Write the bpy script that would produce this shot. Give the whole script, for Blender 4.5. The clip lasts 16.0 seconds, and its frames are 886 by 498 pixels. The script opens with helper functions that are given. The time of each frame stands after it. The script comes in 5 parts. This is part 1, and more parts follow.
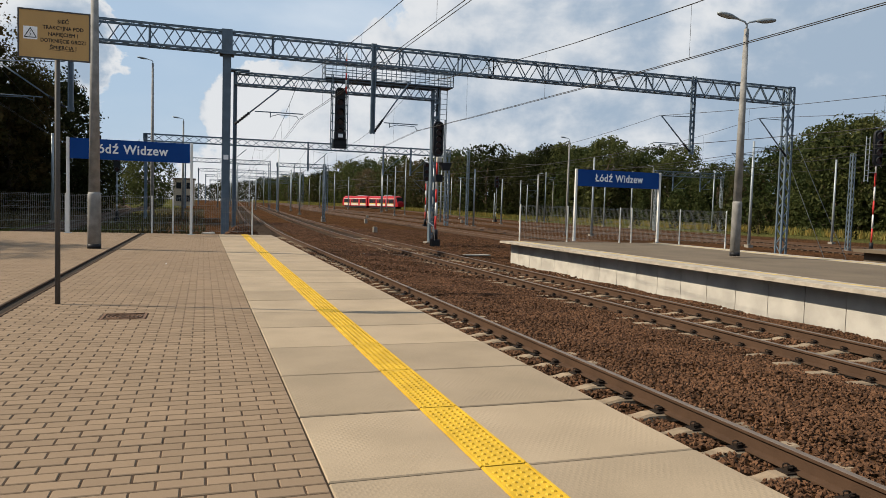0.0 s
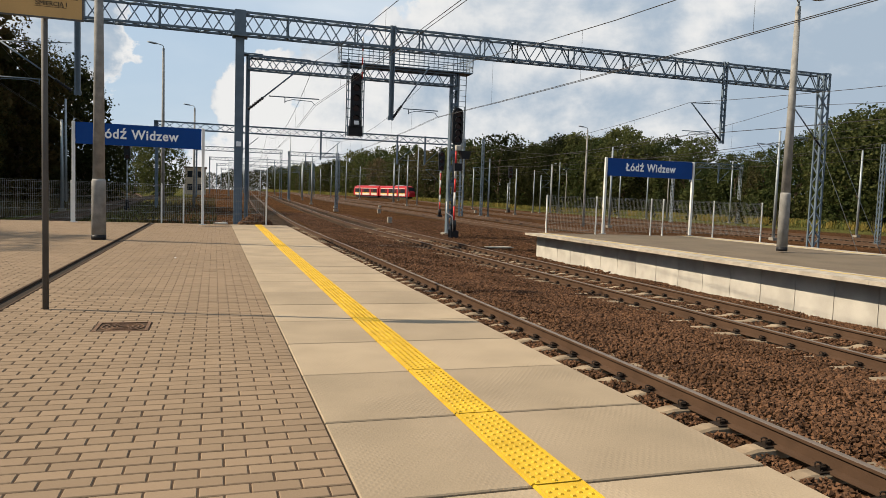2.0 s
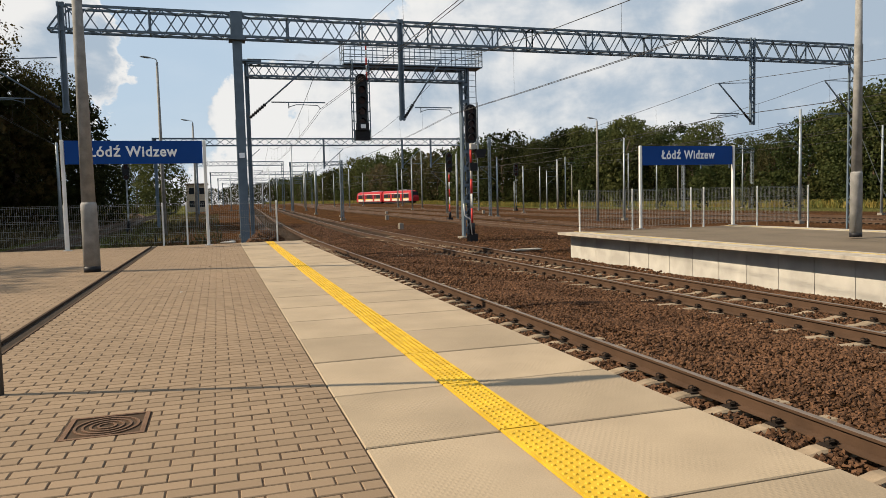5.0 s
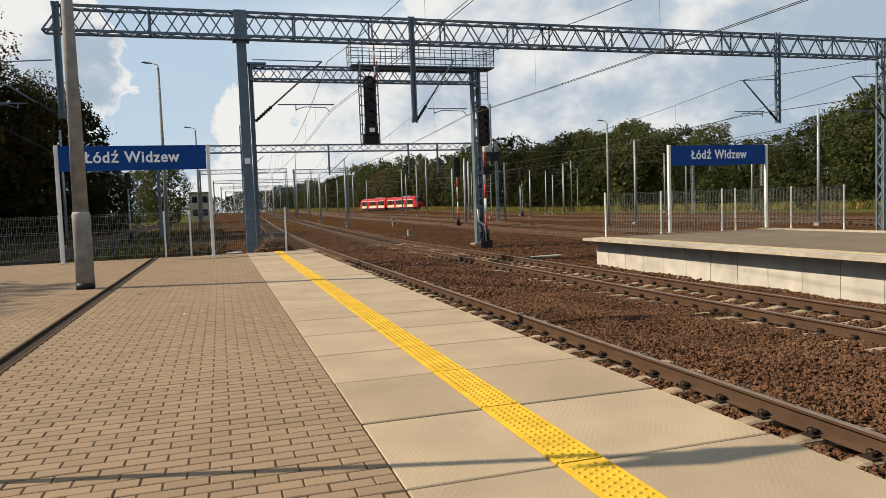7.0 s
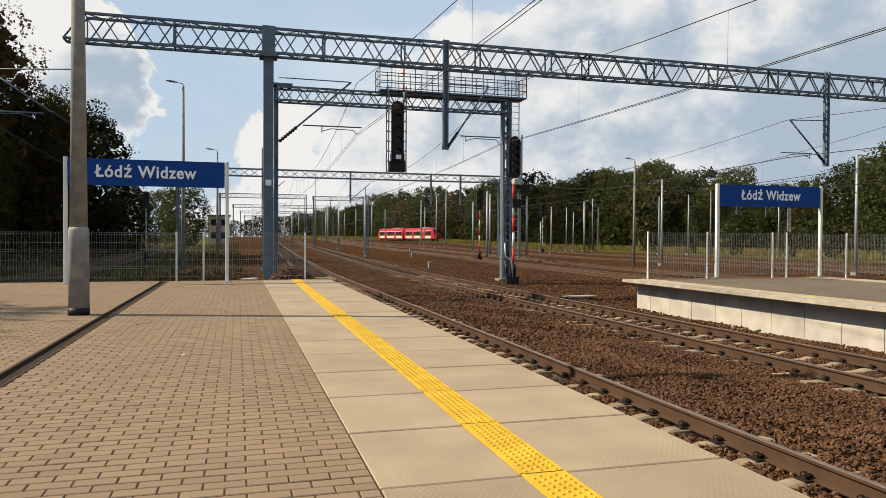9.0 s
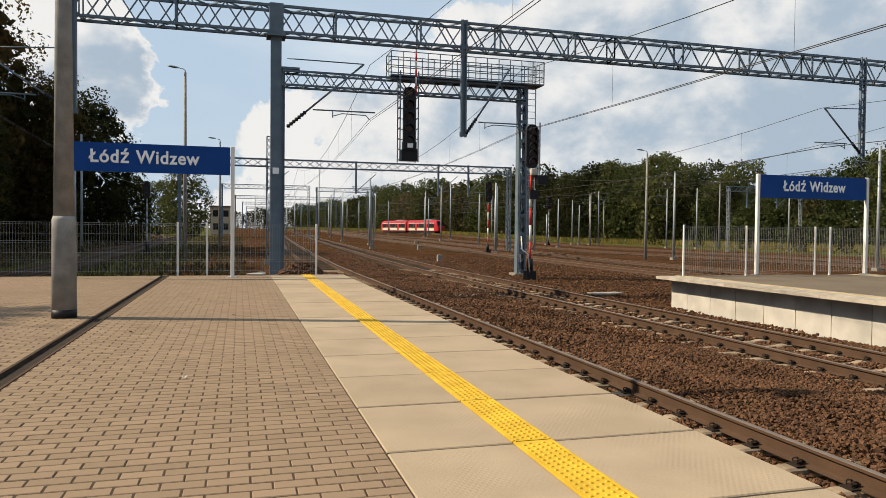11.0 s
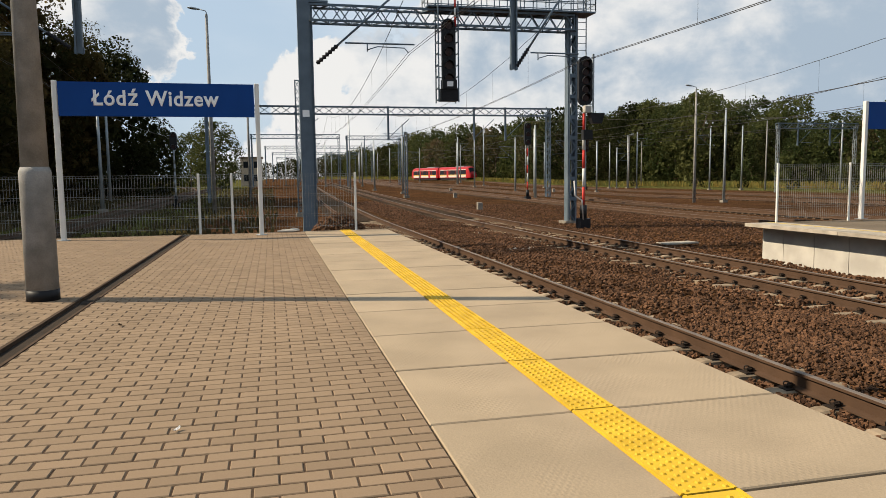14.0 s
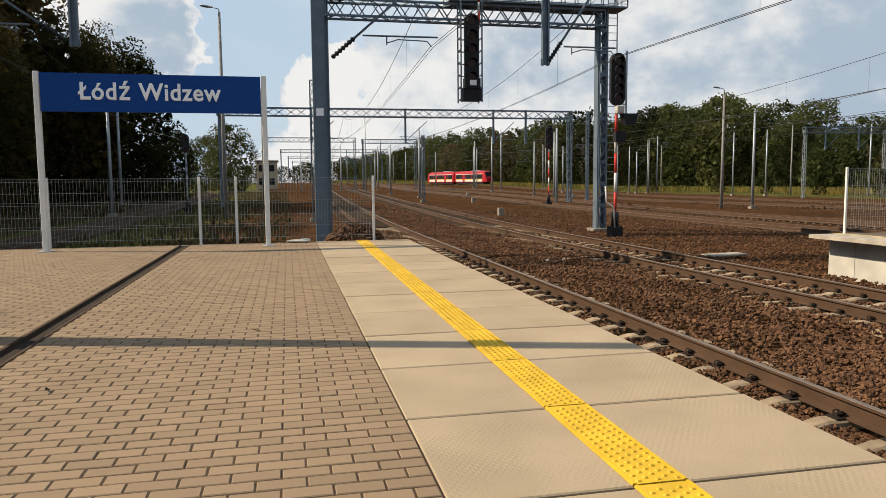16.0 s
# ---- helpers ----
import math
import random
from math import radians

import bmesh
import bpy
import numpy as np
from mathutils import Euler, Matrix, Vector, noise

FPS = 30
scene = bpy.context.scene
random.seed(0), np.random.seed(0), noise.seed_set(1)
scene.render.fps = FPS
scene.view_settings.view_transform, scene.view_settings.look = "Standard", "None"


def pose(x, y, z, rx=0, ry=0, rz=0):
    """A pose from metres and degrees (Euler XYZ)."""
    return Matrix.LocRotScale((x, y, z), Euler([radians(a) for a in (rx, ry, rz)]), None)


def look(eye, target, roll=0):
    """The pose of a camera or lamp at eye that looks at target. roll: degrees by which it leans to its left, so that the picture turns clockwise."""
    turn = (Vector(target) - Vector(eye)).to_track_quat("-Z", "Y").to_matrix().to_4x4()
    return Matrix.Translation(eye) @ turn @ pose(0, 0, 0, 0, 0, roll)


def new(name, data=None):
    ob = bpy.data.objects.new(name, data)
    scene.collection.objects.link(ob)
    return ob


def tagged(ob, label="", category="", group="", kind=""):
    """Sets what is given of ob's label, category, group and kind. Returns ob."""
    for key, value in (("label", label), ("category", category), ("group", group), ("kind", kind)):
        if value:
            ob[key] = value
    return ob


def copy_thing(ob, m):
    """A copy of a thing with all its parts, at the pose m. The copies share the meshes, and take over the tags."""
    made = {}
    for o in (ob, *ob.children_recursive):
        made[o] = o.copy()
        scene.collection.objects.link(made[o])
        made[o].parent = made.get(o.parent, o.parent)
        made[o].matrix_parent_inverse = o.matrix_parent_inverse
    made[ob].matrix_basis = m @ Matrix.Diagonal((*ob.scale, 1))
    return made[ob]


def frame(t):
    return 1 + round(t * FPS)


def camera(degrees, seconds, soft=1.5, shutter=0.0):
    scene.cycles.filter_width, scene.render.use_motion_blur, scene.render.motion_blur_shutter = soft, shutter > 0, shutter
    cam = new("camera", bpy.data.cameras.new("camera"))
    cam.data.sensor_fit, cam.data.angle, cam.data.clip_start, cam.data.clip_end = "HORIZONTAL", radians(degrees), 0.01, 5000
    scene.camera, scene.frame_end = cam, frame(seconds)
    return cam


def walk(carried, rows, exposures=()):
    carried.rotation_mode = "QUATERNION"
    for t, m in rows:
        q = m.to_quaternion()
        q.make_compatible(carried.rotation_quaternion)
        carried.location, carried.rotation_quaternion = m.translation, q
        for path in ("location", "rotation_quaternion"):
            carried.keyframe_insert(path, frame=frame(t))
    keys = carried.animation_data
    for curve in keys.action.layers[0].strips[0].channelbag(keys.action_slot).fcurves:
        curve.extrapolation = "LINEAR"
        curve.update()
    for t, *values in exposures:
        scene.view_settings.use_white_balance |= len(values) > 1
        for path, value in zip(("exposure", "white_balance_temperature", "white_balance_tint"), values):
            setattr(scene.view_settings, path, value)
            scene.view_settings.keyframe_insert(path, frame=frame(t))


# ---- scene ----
cam = camera(63.2, 16.0, soft=0.45)
PATH = [
    (0, (-0.526, -0.045, 1.206), (0.107, 1.849, 1.091), 1.7),
    (0.5, (-0.501, 0.297, 1.221), (0.22, 2.161, 1.161), 0.3),
    (1, (-0.582, 0.606, 1.205), (0.072, 2.491, 1.07), 0.3),
    (1.5, (-0.561, 0.971, 1.208), (0.061, 2.867, 1.069), -1.0),
    (2, (-0.557, 1.359, 1.183), (0.05, 3.259, 1.04), 2.0),
    (2.5, (-0.621, 1.724, 1.188), (-0.017, 3.624, 1.03), -0.5),
    (3, (-0.593, 2.073, 1.196), (0.0186, 3.974, 1.0920), 1.6),
    (3.2, (-0.631, 2.213, 1.19), (-0.048, 4.122, 1.063), 0.8),
    (5.3, (-0.645, 3.835, 1.212), (-0.048, 5.739, 1.075), -1.5),
    (5.5, (-0.63, 4.005, 1.208), (-0.007, 5.903, 1.114), -0.3),
    (6, (-0.614, 4.371, 1.188), (-0.038, 6.285, 1.141), 1.0),
    (6.5, (-0.635, 4.785, 1.174), (-0.11, 6.713, 1.094), -1.2),
    (7, (-0.698, 5.069, 1.204), (-0.111, 6.977, 1.083), -2.1),
    (7.5, (-0.651, 5.529, 1.169), (-0.04, 7.431, 1.064), 1.5),
    (8, (-0.671, 5.852, 1.182), (-0.127, 7.775, 1.097), -1.1),
    (8.5, (-0.691, 6.314, 1.184), (-0.09, 8.221, 1.129), -0.5),
    (9, (-0.647, 6.672, 1.183), (-0.0986, 8.596, 1.1530), 0.3),
    (9.2, (-0.78, 6.848, 1.185), (-0.205, 8.763, 1.149), 0.6),
    (11.3, (-0.746, 8.522, 1.186), (-0.22, 10.451, 1.127), 0.6),
    (11.5, (-0.68, 8.702, 1.181), (-0.195, 10.64, 1.103), 0.7),
    (12, (-0.716, 9.051, 1.185), (-0.1800, 10.975, 1.0795), -0.0),
    (12.5, (-0.741, 9.465, 1.199), (-0.2650, 11.401, 1.0520), -1.4),
    (13, (-0.741, 9.919, 1.193), (-0.2720, 11.855, 1.0180), -0.7),
    (13.5, (-0.758, 10.348, 1.22), (-0.2110, 12.261, 1.0170), -0.8),
    (14, (-0.698, 10.744, 1.173), (-0.2390, 12.681, 0.9750), -0.7),
    (14.5, (-0.636, 11.155, 1.229), (-0.1590, 13.081, 0.9890), 1.4),
    (15, (-0.641, 11.672, 1.189), (-0.157, 13.607, 1.041), 0.9),
    (15.5, (-0.58, 12.079, 1.19), (-0.162, 14.033, 1.118), -1.7),
    (16, (-0.552, 12.528, 1.183), (-0.133, 14.474, 0.997), -0.5),
]
walk(cam, [(t, look(eye, target, roll)) for t, eye, target, roll in PATH], [(0.0, 0.5, 6300, 10), (0.9, 0.63, 6600, 10), (16.0, 0.66, 6680, 10)])

# ---- world, sun ----
SUN_DIR = Vector((-3.5, 1.02, 2.95)).normalized()


def make_world():
    w = bpy.data.worlds.new("sky")
    scene.world = w
    w.use_nodes = True
    nt = w.node_tree
    N, L = nt.nodes, nt.links
    N.clear()
    out = N.new("ShaderNodeOutputWorld")
    bg = N.new("ShaderNodeBackground")
    sky = N.new("ShaderNodeTexSky")
    sky.sky_type = "NISHITA"
    sky.sun_disc = False
    sky.sun_elevation = math.asin(SUN_DIR.z)
    sky.sun_rotation = math.atan2(SUN_DIR.x, SUN_DIR.y)
    sky.dust_density = 2.0
    tc = N.new("ShaderNodeTexCoord")
    sep = N.new("ShaderNodeSeparateXYZ")
    L.new(tc.outputs["Generated"], sep.inputs[0])

    def m(op, a, b=None, c=None, clamp=False):
        n = N.new("ShaderNodeMath")
        n.operation, n.use_clamp = op, clamp
        for i, v in enumerate((a, b, c)):
            if v is None:
                continue
            if isinstance(v, (int, float)):
                n.inputs[i].default_value = v
            else:
                L.new(v, n.inputs[i])
        return n.outputs[0]

    def cloud_noise(scale, detail, rough, off, stretch):
        mp = N.new("ShaderNodeMapping")
        mp.inputs["Location"].default_value = off
        mp.inputs["Scale"].default_value = (1.0, 1.0, stretch)
        L.new(tc.outputs["Generated"], mp.inputs[0])
        n = N.new("ShaderNodeTexNoise")
        n.inputs["Scale"].default_value = scale
        n.inputs["Detail"].default_value = detail
        n.inputs["Roughness"].default_value = rough
        n.inputs["Distortion"].default_value = 0.25
        L.new(mp.outputs[0], n.inputs["Vector"])
        return n.outputs[0]

    def ramp(v, lo, hi):
        r = N.new("ShaderNodeMapRange")
        r.inputs[1].default_value, r.inputs[2].default_value = lo, hi
        r.interpolation_type = "SMOOTHSTEP"
        L.new(v, r.inputs[0])
        return r.outputs[0]

    def blend(f, a, b):
        n = N.new("ShaderNodeMix")
        n.data_type = "RGBA"
        for k, v in ((0, f), (6, a), (7, b)):
            if isinstance(v, (tuple, float)):
                n.inputs[k].default_value = v
            else:
                L.new(v, n.inputs[k])
        return n.outputs[2]

    x, z = sep.outputs[0], sep.outputs[2]
    low = ramp(z, 0.5, 0.05)
    side = m("MULTIPLY_ADD", x, 0.14, m("MULTIPLY", low, 0.06))
    big = cloud_noise(5.5, 12, 0.56, CLOUD_AT, 1.3)
    sunward = cloud_noise(5.5, 9, 0.5, (CLOUD_AT[0] - 0.035, CLOUD_AT[1], CLOUD_AT[2] + 0.035), 1.3)
    mottle = cloud_noise(4.0, 8, 0.55, (1.3, 2.9, 0.7), 2.2)
    puff = m("SUBTRACT", cloud_noise(21.0, 8, 0.6, (0.7, 2.3, 1.9), 1.1), 0.5)
    rough = m("MULTIPLY_ADD", puff, 0.55, m("MULTIPLY", m("SUBTRACT", big, 0.5), 2.0))
    # the bank rises towards +x; one heap stands apart over the wood at -x
    bank = m("ADD", m("MULTIPLY", m("SUBTRACT", m("MULTIPLY_ADD", x, 0.66, 0.105), z), 4.5), rough)

    def heap(cx, cz, rx, rz):
        dx = m("DIVIDE", m("SUBTRACT", x, cx), rx)
        dz = m("DIVIDE", m("SUBTRACT", z, cz), rz)
        near = m("SUBTRACT", 1.0, m("SQRT", m("ADD", m("MULTIPLY", dx, dx), m("MULTIPLY", dz, dz))))
        return m("ADD", near, m("MULTIPLY", rough, 1.7)), m("SUBTRACT", dx, dz)

    heap_in, heap_away = heap(-0.212, 0.185, 0.075, 0.12)
    tower_in, tower_away = heap(0.055, 0.105, 0.065, 0.075)
    ahead = ramp(sep.outputs[1], 0.0, 0.4)
    cover = ramp(m("MAXIMUM", bank, m("MULTIPLY", m("MAXIMUM", heap_in, tower_in), ahead)), 0.0, 0.1)
    veil = ramp(m("ADD", cloud_noise(1.5, 7, 0.55, (4.2, 0.3, 1.0), 3.0), side), 0.46, 0.86)
    grey = m("ADD", m("MULTIPLY", m("SUBTRACT", sunward, big), 2.6), m("MULTIPLY", m("SUBTRACT", mottle, 0.5), 2.2))
    grey = m("ADD", grey, m("MULTIPLY_ADD", x, 0.65, 0.27))
    grey = m("ADD", grey, m("MULTIPLY", m("MULTIPLY", ramp(heap_in, 0.0, 0.4), ramp(heap_away, -0.7, 0.4)), 0.85))
    grey = m("SUBTRACT", grey, m("MULTIPLY", ramp(tower_in, 0.0, 0.3), 0.35))
    grey = m("ADD", grey, m("MULTIPLY", puff, 0.8))
    belly = ramp(grey, 0.0, 1.0)
    cloud = blend(belly, (12.1, 12.2, 12.2, 1.0), (5.8, 7.2, 8.8, 1.0))
    blue = blend(0.7, sky.outputs[0], (8.5, 10.9, 13.5, 1.0))
    clear = blend(veil, blue, (10.6, 11.6, 12.6, 1.0))
    whole = blend(cover, clear, cloud)
    L.new(whole, bg.inputs[0])
    bg.inputs[1].default_value = SKY
    L.new(bg.outputs[0], out.inputs[0])


SKY, CLOUD_AT = 0.045, (3.1, 1.7, 0.4)
make_world()
sun = new("sun", bpy.data.lights.new("sun", "SUN"))
sun.data.energy, sun.data.angle, sun.data.color = 5.0, radians(0.6), (1.0, 0.86, 0.66)
sun.matrix_world = look(SUN_DIR * 100, (0, 0, 0))


# ---- materials ----
def mat(name, color, rough=0.8, metal=0.0, vary=0.25, scale=3.0, fine=60.0, bump=0.2, fine_vary=0.15, color2=None, per="", spread=0.0, dist=0.01, spec=0.15):
    """A surface with stains at one scale, grain at another and fine relief. per: 'object' or 'island' for piece-to-piece change."""
    k = bpy.data.materials.new(name)
    k.use_nodes = True
    nt = k.node_tree
    N, L = nt.nodes, nt.links
    b = N["Principled BSDF"]
    b.inputs["Roughness"].default_value, b.inputs["Metallic"].default_value = rough, metal
    b.inputs["Specular IOR Level"].default_value = spec
    tc = N.new("ShaderNodeTexCoord")
    geo = N.new("ShaderNodeNewGeometry")
    n1 = N.new("ShaderNodeTexNoise")
    n1.inputs["Scale"].default_value, n1.inputs["Detail"].default_value = scale, 5
    n2 = N.new("ShaderNodeTexNoise")
    n2.inputs["Scale"].default_value, n2.inputs["Detail"].default_value = fine, 3
    L.new(geo.outputs["Position"], n1.inputs["Vector"])
    L.new(geo.outputs["Position"], n2.inputs["Vector"])
    mix = N.new("ShaderNodeMix")
    mix.data_type = "RGBA"
    c2 = color2 or tuple(c * (1 - vary) for c in color)
    mix.inputs[6].default_value, mix.inputs[7].default_value = (*color, 1), (*c2, 1)
    r = N.new("ShaderNodeMapRange")
    r.inputs[1].default_value, r.inputs[2].default_value = 0.35, 0.65
    L.new(n1.outputs[0], r.inputs[0])
    L.new(r.outputs[0], mix.inputs[0])
    hsv = N.new("ShaderNodeHueSaturation")
    L.new(mix.outputs[2], hsv.inputs["Color"])
    val = N.new("ShaderNodeMath")
    val.operation = "MULTIPLY_ADD"
    val.inputs[1].default_value, val.inputs[2].default_value = 2 * fine_vary, 1 - fine_vary
    L.new(n2.outputs[0], val.inputs[0])
    last = val.outputs[0]
    if per:
        if per in ("object", "tree"):
            o = N.new("ShaderNodeObjectInfo").outputs["Random"]
        if per == "tree":
            hue = N.new("ShaderNodeMath")
            hue.operation = "MULTIPLY_ADD"
            hue.inputs[1].default_value, hue.inputs[2].default_value = -0.05, 0.515
            L.new(o, hue.inputs[0])
            L.new(hue.outputs[0], hsv.inputs["Hue"])
            both = N.new("ShaderNodeMath")
            both.operation = "MULTIPLY_ADD"
            both.inputs[1].default_value = 0.5
            half = N.new("ShaderNodeMath")
            half.operation = "MULTIPLY"
            half.inputs[1].default_value = 0.5
            L.new(geo.outputs["Random Per Island"], half.inputs[0])
            L.new(o, both.inputs[0])
            L.new(half.outputs[0], both.inputs[2])
            o = both.outputs[0]
        if per == "island":
            o = geo.outputs["Random Per Island"]
        v2 = N.new("ShaderNodeMath")
        v2.operation = "MULTIPLY_ADD"
        v2.inputs[1].default_value, v2.inputs[2].default_value = 2 * spread, 1 - spread
        L.new(o, v2.inputs[0])
        pr = N.new("ShaderNodeMath")
        pr.operation = "MULTIPLY"
        L.new(last, pr.inputs[0])
        L.new(v2.outputs[0], pr.inputs[1])
        last = pr.outputs[0]
    L.new(last, hsv.inputs["Value"])
    L.new(hsv.outputs[0], b.inputs["Base Color"])
    if bump:
        bp = N.new("ShaderNodeBump")
        bp.inputs["Strength"].default_value, bp.inputs["Distance"].default_value = bump, dist
        L.new(n2.outputs[0], bp.inputs["Height"])
        L.new(bp.outputs[0], b.inputs["Normal"])
    return k


M_BRICK = mat("paver", (0.21, 0.1495, 0.097), 0.85, vary=0.08, scale=0.5, fine=140, bump=0.22, fine_vary=0.12, per="object", spread=0.09)
M_BRICKS = mat("pavers", (0.21, 0.1495, 0.097), 0.85, vary=0.08, scale=0.5, fine=140, bump=0.22, fine_vary=0.12, per="island", spread=0.09)
M_SAND = mat("jointing_sand", (0.062, 0.039, 0.024), 0.95, scale=6, fine=200)
M_JOINT = mat("joint_sand", (0.03, 0.021, 0.014), 0.95, scale=6, fine=200)
M_SLAB = mat("slab_concrete", (0.3, 0.235, 0.16), 0.8, vary=0.17, scale=1.6, fine=110, bump=0.35, fine_vary=0.2, per="object", spread=0.11)
M_YELLOW = mat("tactile_yellow", (0.56, 0.35, 0.025), 0.6, vary=0.22, scale=5, fine=150, bump=0.15, fine_vary=0.1)
M_CONC = mat("concrete", (0.23, 0.205, 0.17), 0.85, vary=0.2, scale=1.5, fine=80)
M_PALE = mat("pale_concrete", (0.43, 0.405, 0.36), 0.85, vary=0.24, scale=1.8, fine=60, fine_vary=0.1, per="object", spread=0.06)
M_SLEEPER = mat("sleeper_concrete", (0.27, 0.205, 0.138), 0.85, vary=0.35, scale=5, fine=90, per="object", spread=0.12)
M_BALLAST = mat("ballast_stone", (0.1, 0.05, 0.026), 0.9, vary=0.35, scale=0.9, fine=45, bump=0.4, per="island", spread=0.5, color2=(0.068, 0.034, 0.0175))
M_RAIL = mat("rusty_rail", (0.07, 0.04, 0.024), 0.75, vary=0.25, scale=3, fine=70)
M_RAILTOP = mat("polished_rail_head", (0.17, 0.135, 0.11), 0.55, metal=0.35, vary=0.2, scale=4, fine=40, bump=0.05)
M_CLIP = mat("dark_clip", (0.03, 0.022, 0.017), 0.6, metal=0.3)
M_STEEL = mat("painted_steel", (0.115, 0.15, 0.185), 0.55, vary=0.2, scale=2.5, fine=60, bump=0.1, metal=0.2)
M_GALV = mat("pale_steel", (0.3, 0.33, 0.35), 0.5, vary=0.2, scale=2.5, fine=60, bump=0.1, metal=0.35)
M_POLE = mat("lamp_pole_concrete", (0.26, 0.252, 0.238), 0.8, vary=0.34, scale=4.5, fine=70, bump=0.3, fine_vary=0.2)
M_WHITE = mat("white_post", (0.64, 0.63, 0.6), 0.5, vary=0.12, scale=3, fine=60, bump=0.05, fine_vary=0.05)
M_BLUE = mat("sign_blue", (0.002, 0.044, 0.205), 0.5, vary=0.1, scale=1.5, fine=30, bump=0.02, fine_vary=0.04)
M_TEXT = mat("sign_white", (0.82, 0.82, 0.82), 0.5, vary=0.05, bump=0.0)
M_BLACK = mat("black_paint", (0.018, 0.018, 0.02), 0.5, vary=0.2, bump=0.05)
M_RED = mat("red_paint", (0.5, 0.05, 0.04), 0.5, vary=0.15, bump=0.05)
M_WARN = mat("warning_yellow", (0.48, 0.3, 0.12), 0.55, vary=0.1, bump=0.02, fine_vary=0.05)
M_DARKPOST = mat("dark_post", (0.09, 0.085, 0.08), 0.6, vary=0.2)
M_WIRE = mat("wire_copper", (0.07, 0.065, 0.06), 0.6, metal=0.4)
M_FENCE = mat("fence_wire", (0.25, 0.26, 0.26), 0.5, metal=0.3, vary=0.15)
M_IRON = mat("cast_iron", (0.16, 0.11, 0.085), 0.7, metal=0.4, vary=0.3, scale=9, fine=80, bump=0.4)
M_LEAF = mat("leaves", (0.055, 0.066, 0.021), 0.6, vary=0.4, scale=0.25, fine=2.5, bump=0, fine_vary=0.2, per="tree", spread=0.5, color2=(0.036, 0.05, 0.015), spec=0.08)
M_LEAF2 = mat("leaves_dry", (0.088, 0.072, 0.034), 0.6, vary=0.4, scale=0.25, fine=2.5, bump=0, fine_vary=0.2, per="tree", spread=0.5, color2=(0.05, 0.052, 0.017), spec=0.08)
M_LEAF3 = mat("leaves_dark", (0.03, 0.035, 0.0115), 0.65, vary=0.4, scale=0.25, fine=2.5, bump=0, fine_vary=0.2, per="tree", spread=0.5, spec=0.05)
M_LEAF5 = mat("leaves_fresh", (0.07, 0.08, 0.024), 0.6, vary=0.4, scale=0.25, fine=2.5, bump=0, fine_vary=0.2, per="tree", spread=0.5, color2=(0.05, 0.065, 0.02), spec=0.08)
M_BARK = mat("bark", (0.12, 0.085, 0.06), 0.9, vary=0.4, scale=4, fine=30)
M_GOLD = mat("goldenrod", (0.27, 0.195, 0.05), 0.8, vary=0.5, scale=0.6, fine=6, bump=0, per="island", spread=0.4, color2=(0.12, 0.14, 0.04))
M_GRASS = mat("grass_blades", (0.042, 0.04, 0.015), 0.8, vary=0.5, scale=0.5, fine=6, bump=0, per="island", spread=0.4, color2=(0.08, 0.06, 0.03))
M_GLASS = mat("dark_window", (0.01, 0.012, 0.015), 0.28, vary=0.1, bump=0)
M_TRAINSILL = mat("train_sill_yellow", (0.55, 0.36, 0.06), 0.4, vary=0.08, bump=0)
M_TRAINRED = mat("train_red", (0.34, 0.018, 0.022), 0.35, vary=0.08, bump=0)
M_TRAINCREAM = mat("train_cream", (0.5, 0.47, 0.42), 0.4, vary=0.08, bump=0)
M_PLASTER = mat("plaster", (0.42, 0.34, 0.25), 0.85, vary=0.2)
M_ASPHALT = mat("platform_asphalt", (0.135, 0.105, 0.073), 0.88, vary=0.2, scale=0.8, fine=90)
M_FADED = mat("faded_yellow_line", (0.46, 0.34, 0.12), 0.85, vary=0.35, scale=6, fine=60, color2=(0.26, 0.2, 0.1))
M_LIP = mat("worn_edge_concrete", (0.36, 0.315, 0.255), 0.85, vary=0.3, scale=4, fine=50, per="object", spread=0.06)
M_BROWNSLEEPER = mat("dusty_sleeper", (0.105, 0.07, 0.044), 0.9, vary=0.3)
# Darkened sleeper tone: the tree shade behind the fence is put into this colour.
M_SHADEDSLEEPER = mat("shaded_sleeper", (0.08, 0.06, 0.042), 0.9, vary=0.3)
M_RUST = mat("rusty_cover", (0.15, 0.088, 0.055), 0.75, metal=0.2, vary=0.3, scale=9, fine=80, bump=0.4)
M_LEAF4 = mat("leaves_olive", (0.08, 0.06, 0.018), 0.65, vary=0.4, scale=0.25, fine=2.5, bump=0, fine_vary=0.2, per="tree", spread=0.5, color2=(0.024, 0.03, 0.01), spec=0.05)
M_LENS = mat("dark_lens", (0.03, 0.012, 0.01), 0.15, vary=0.1, bump=0)


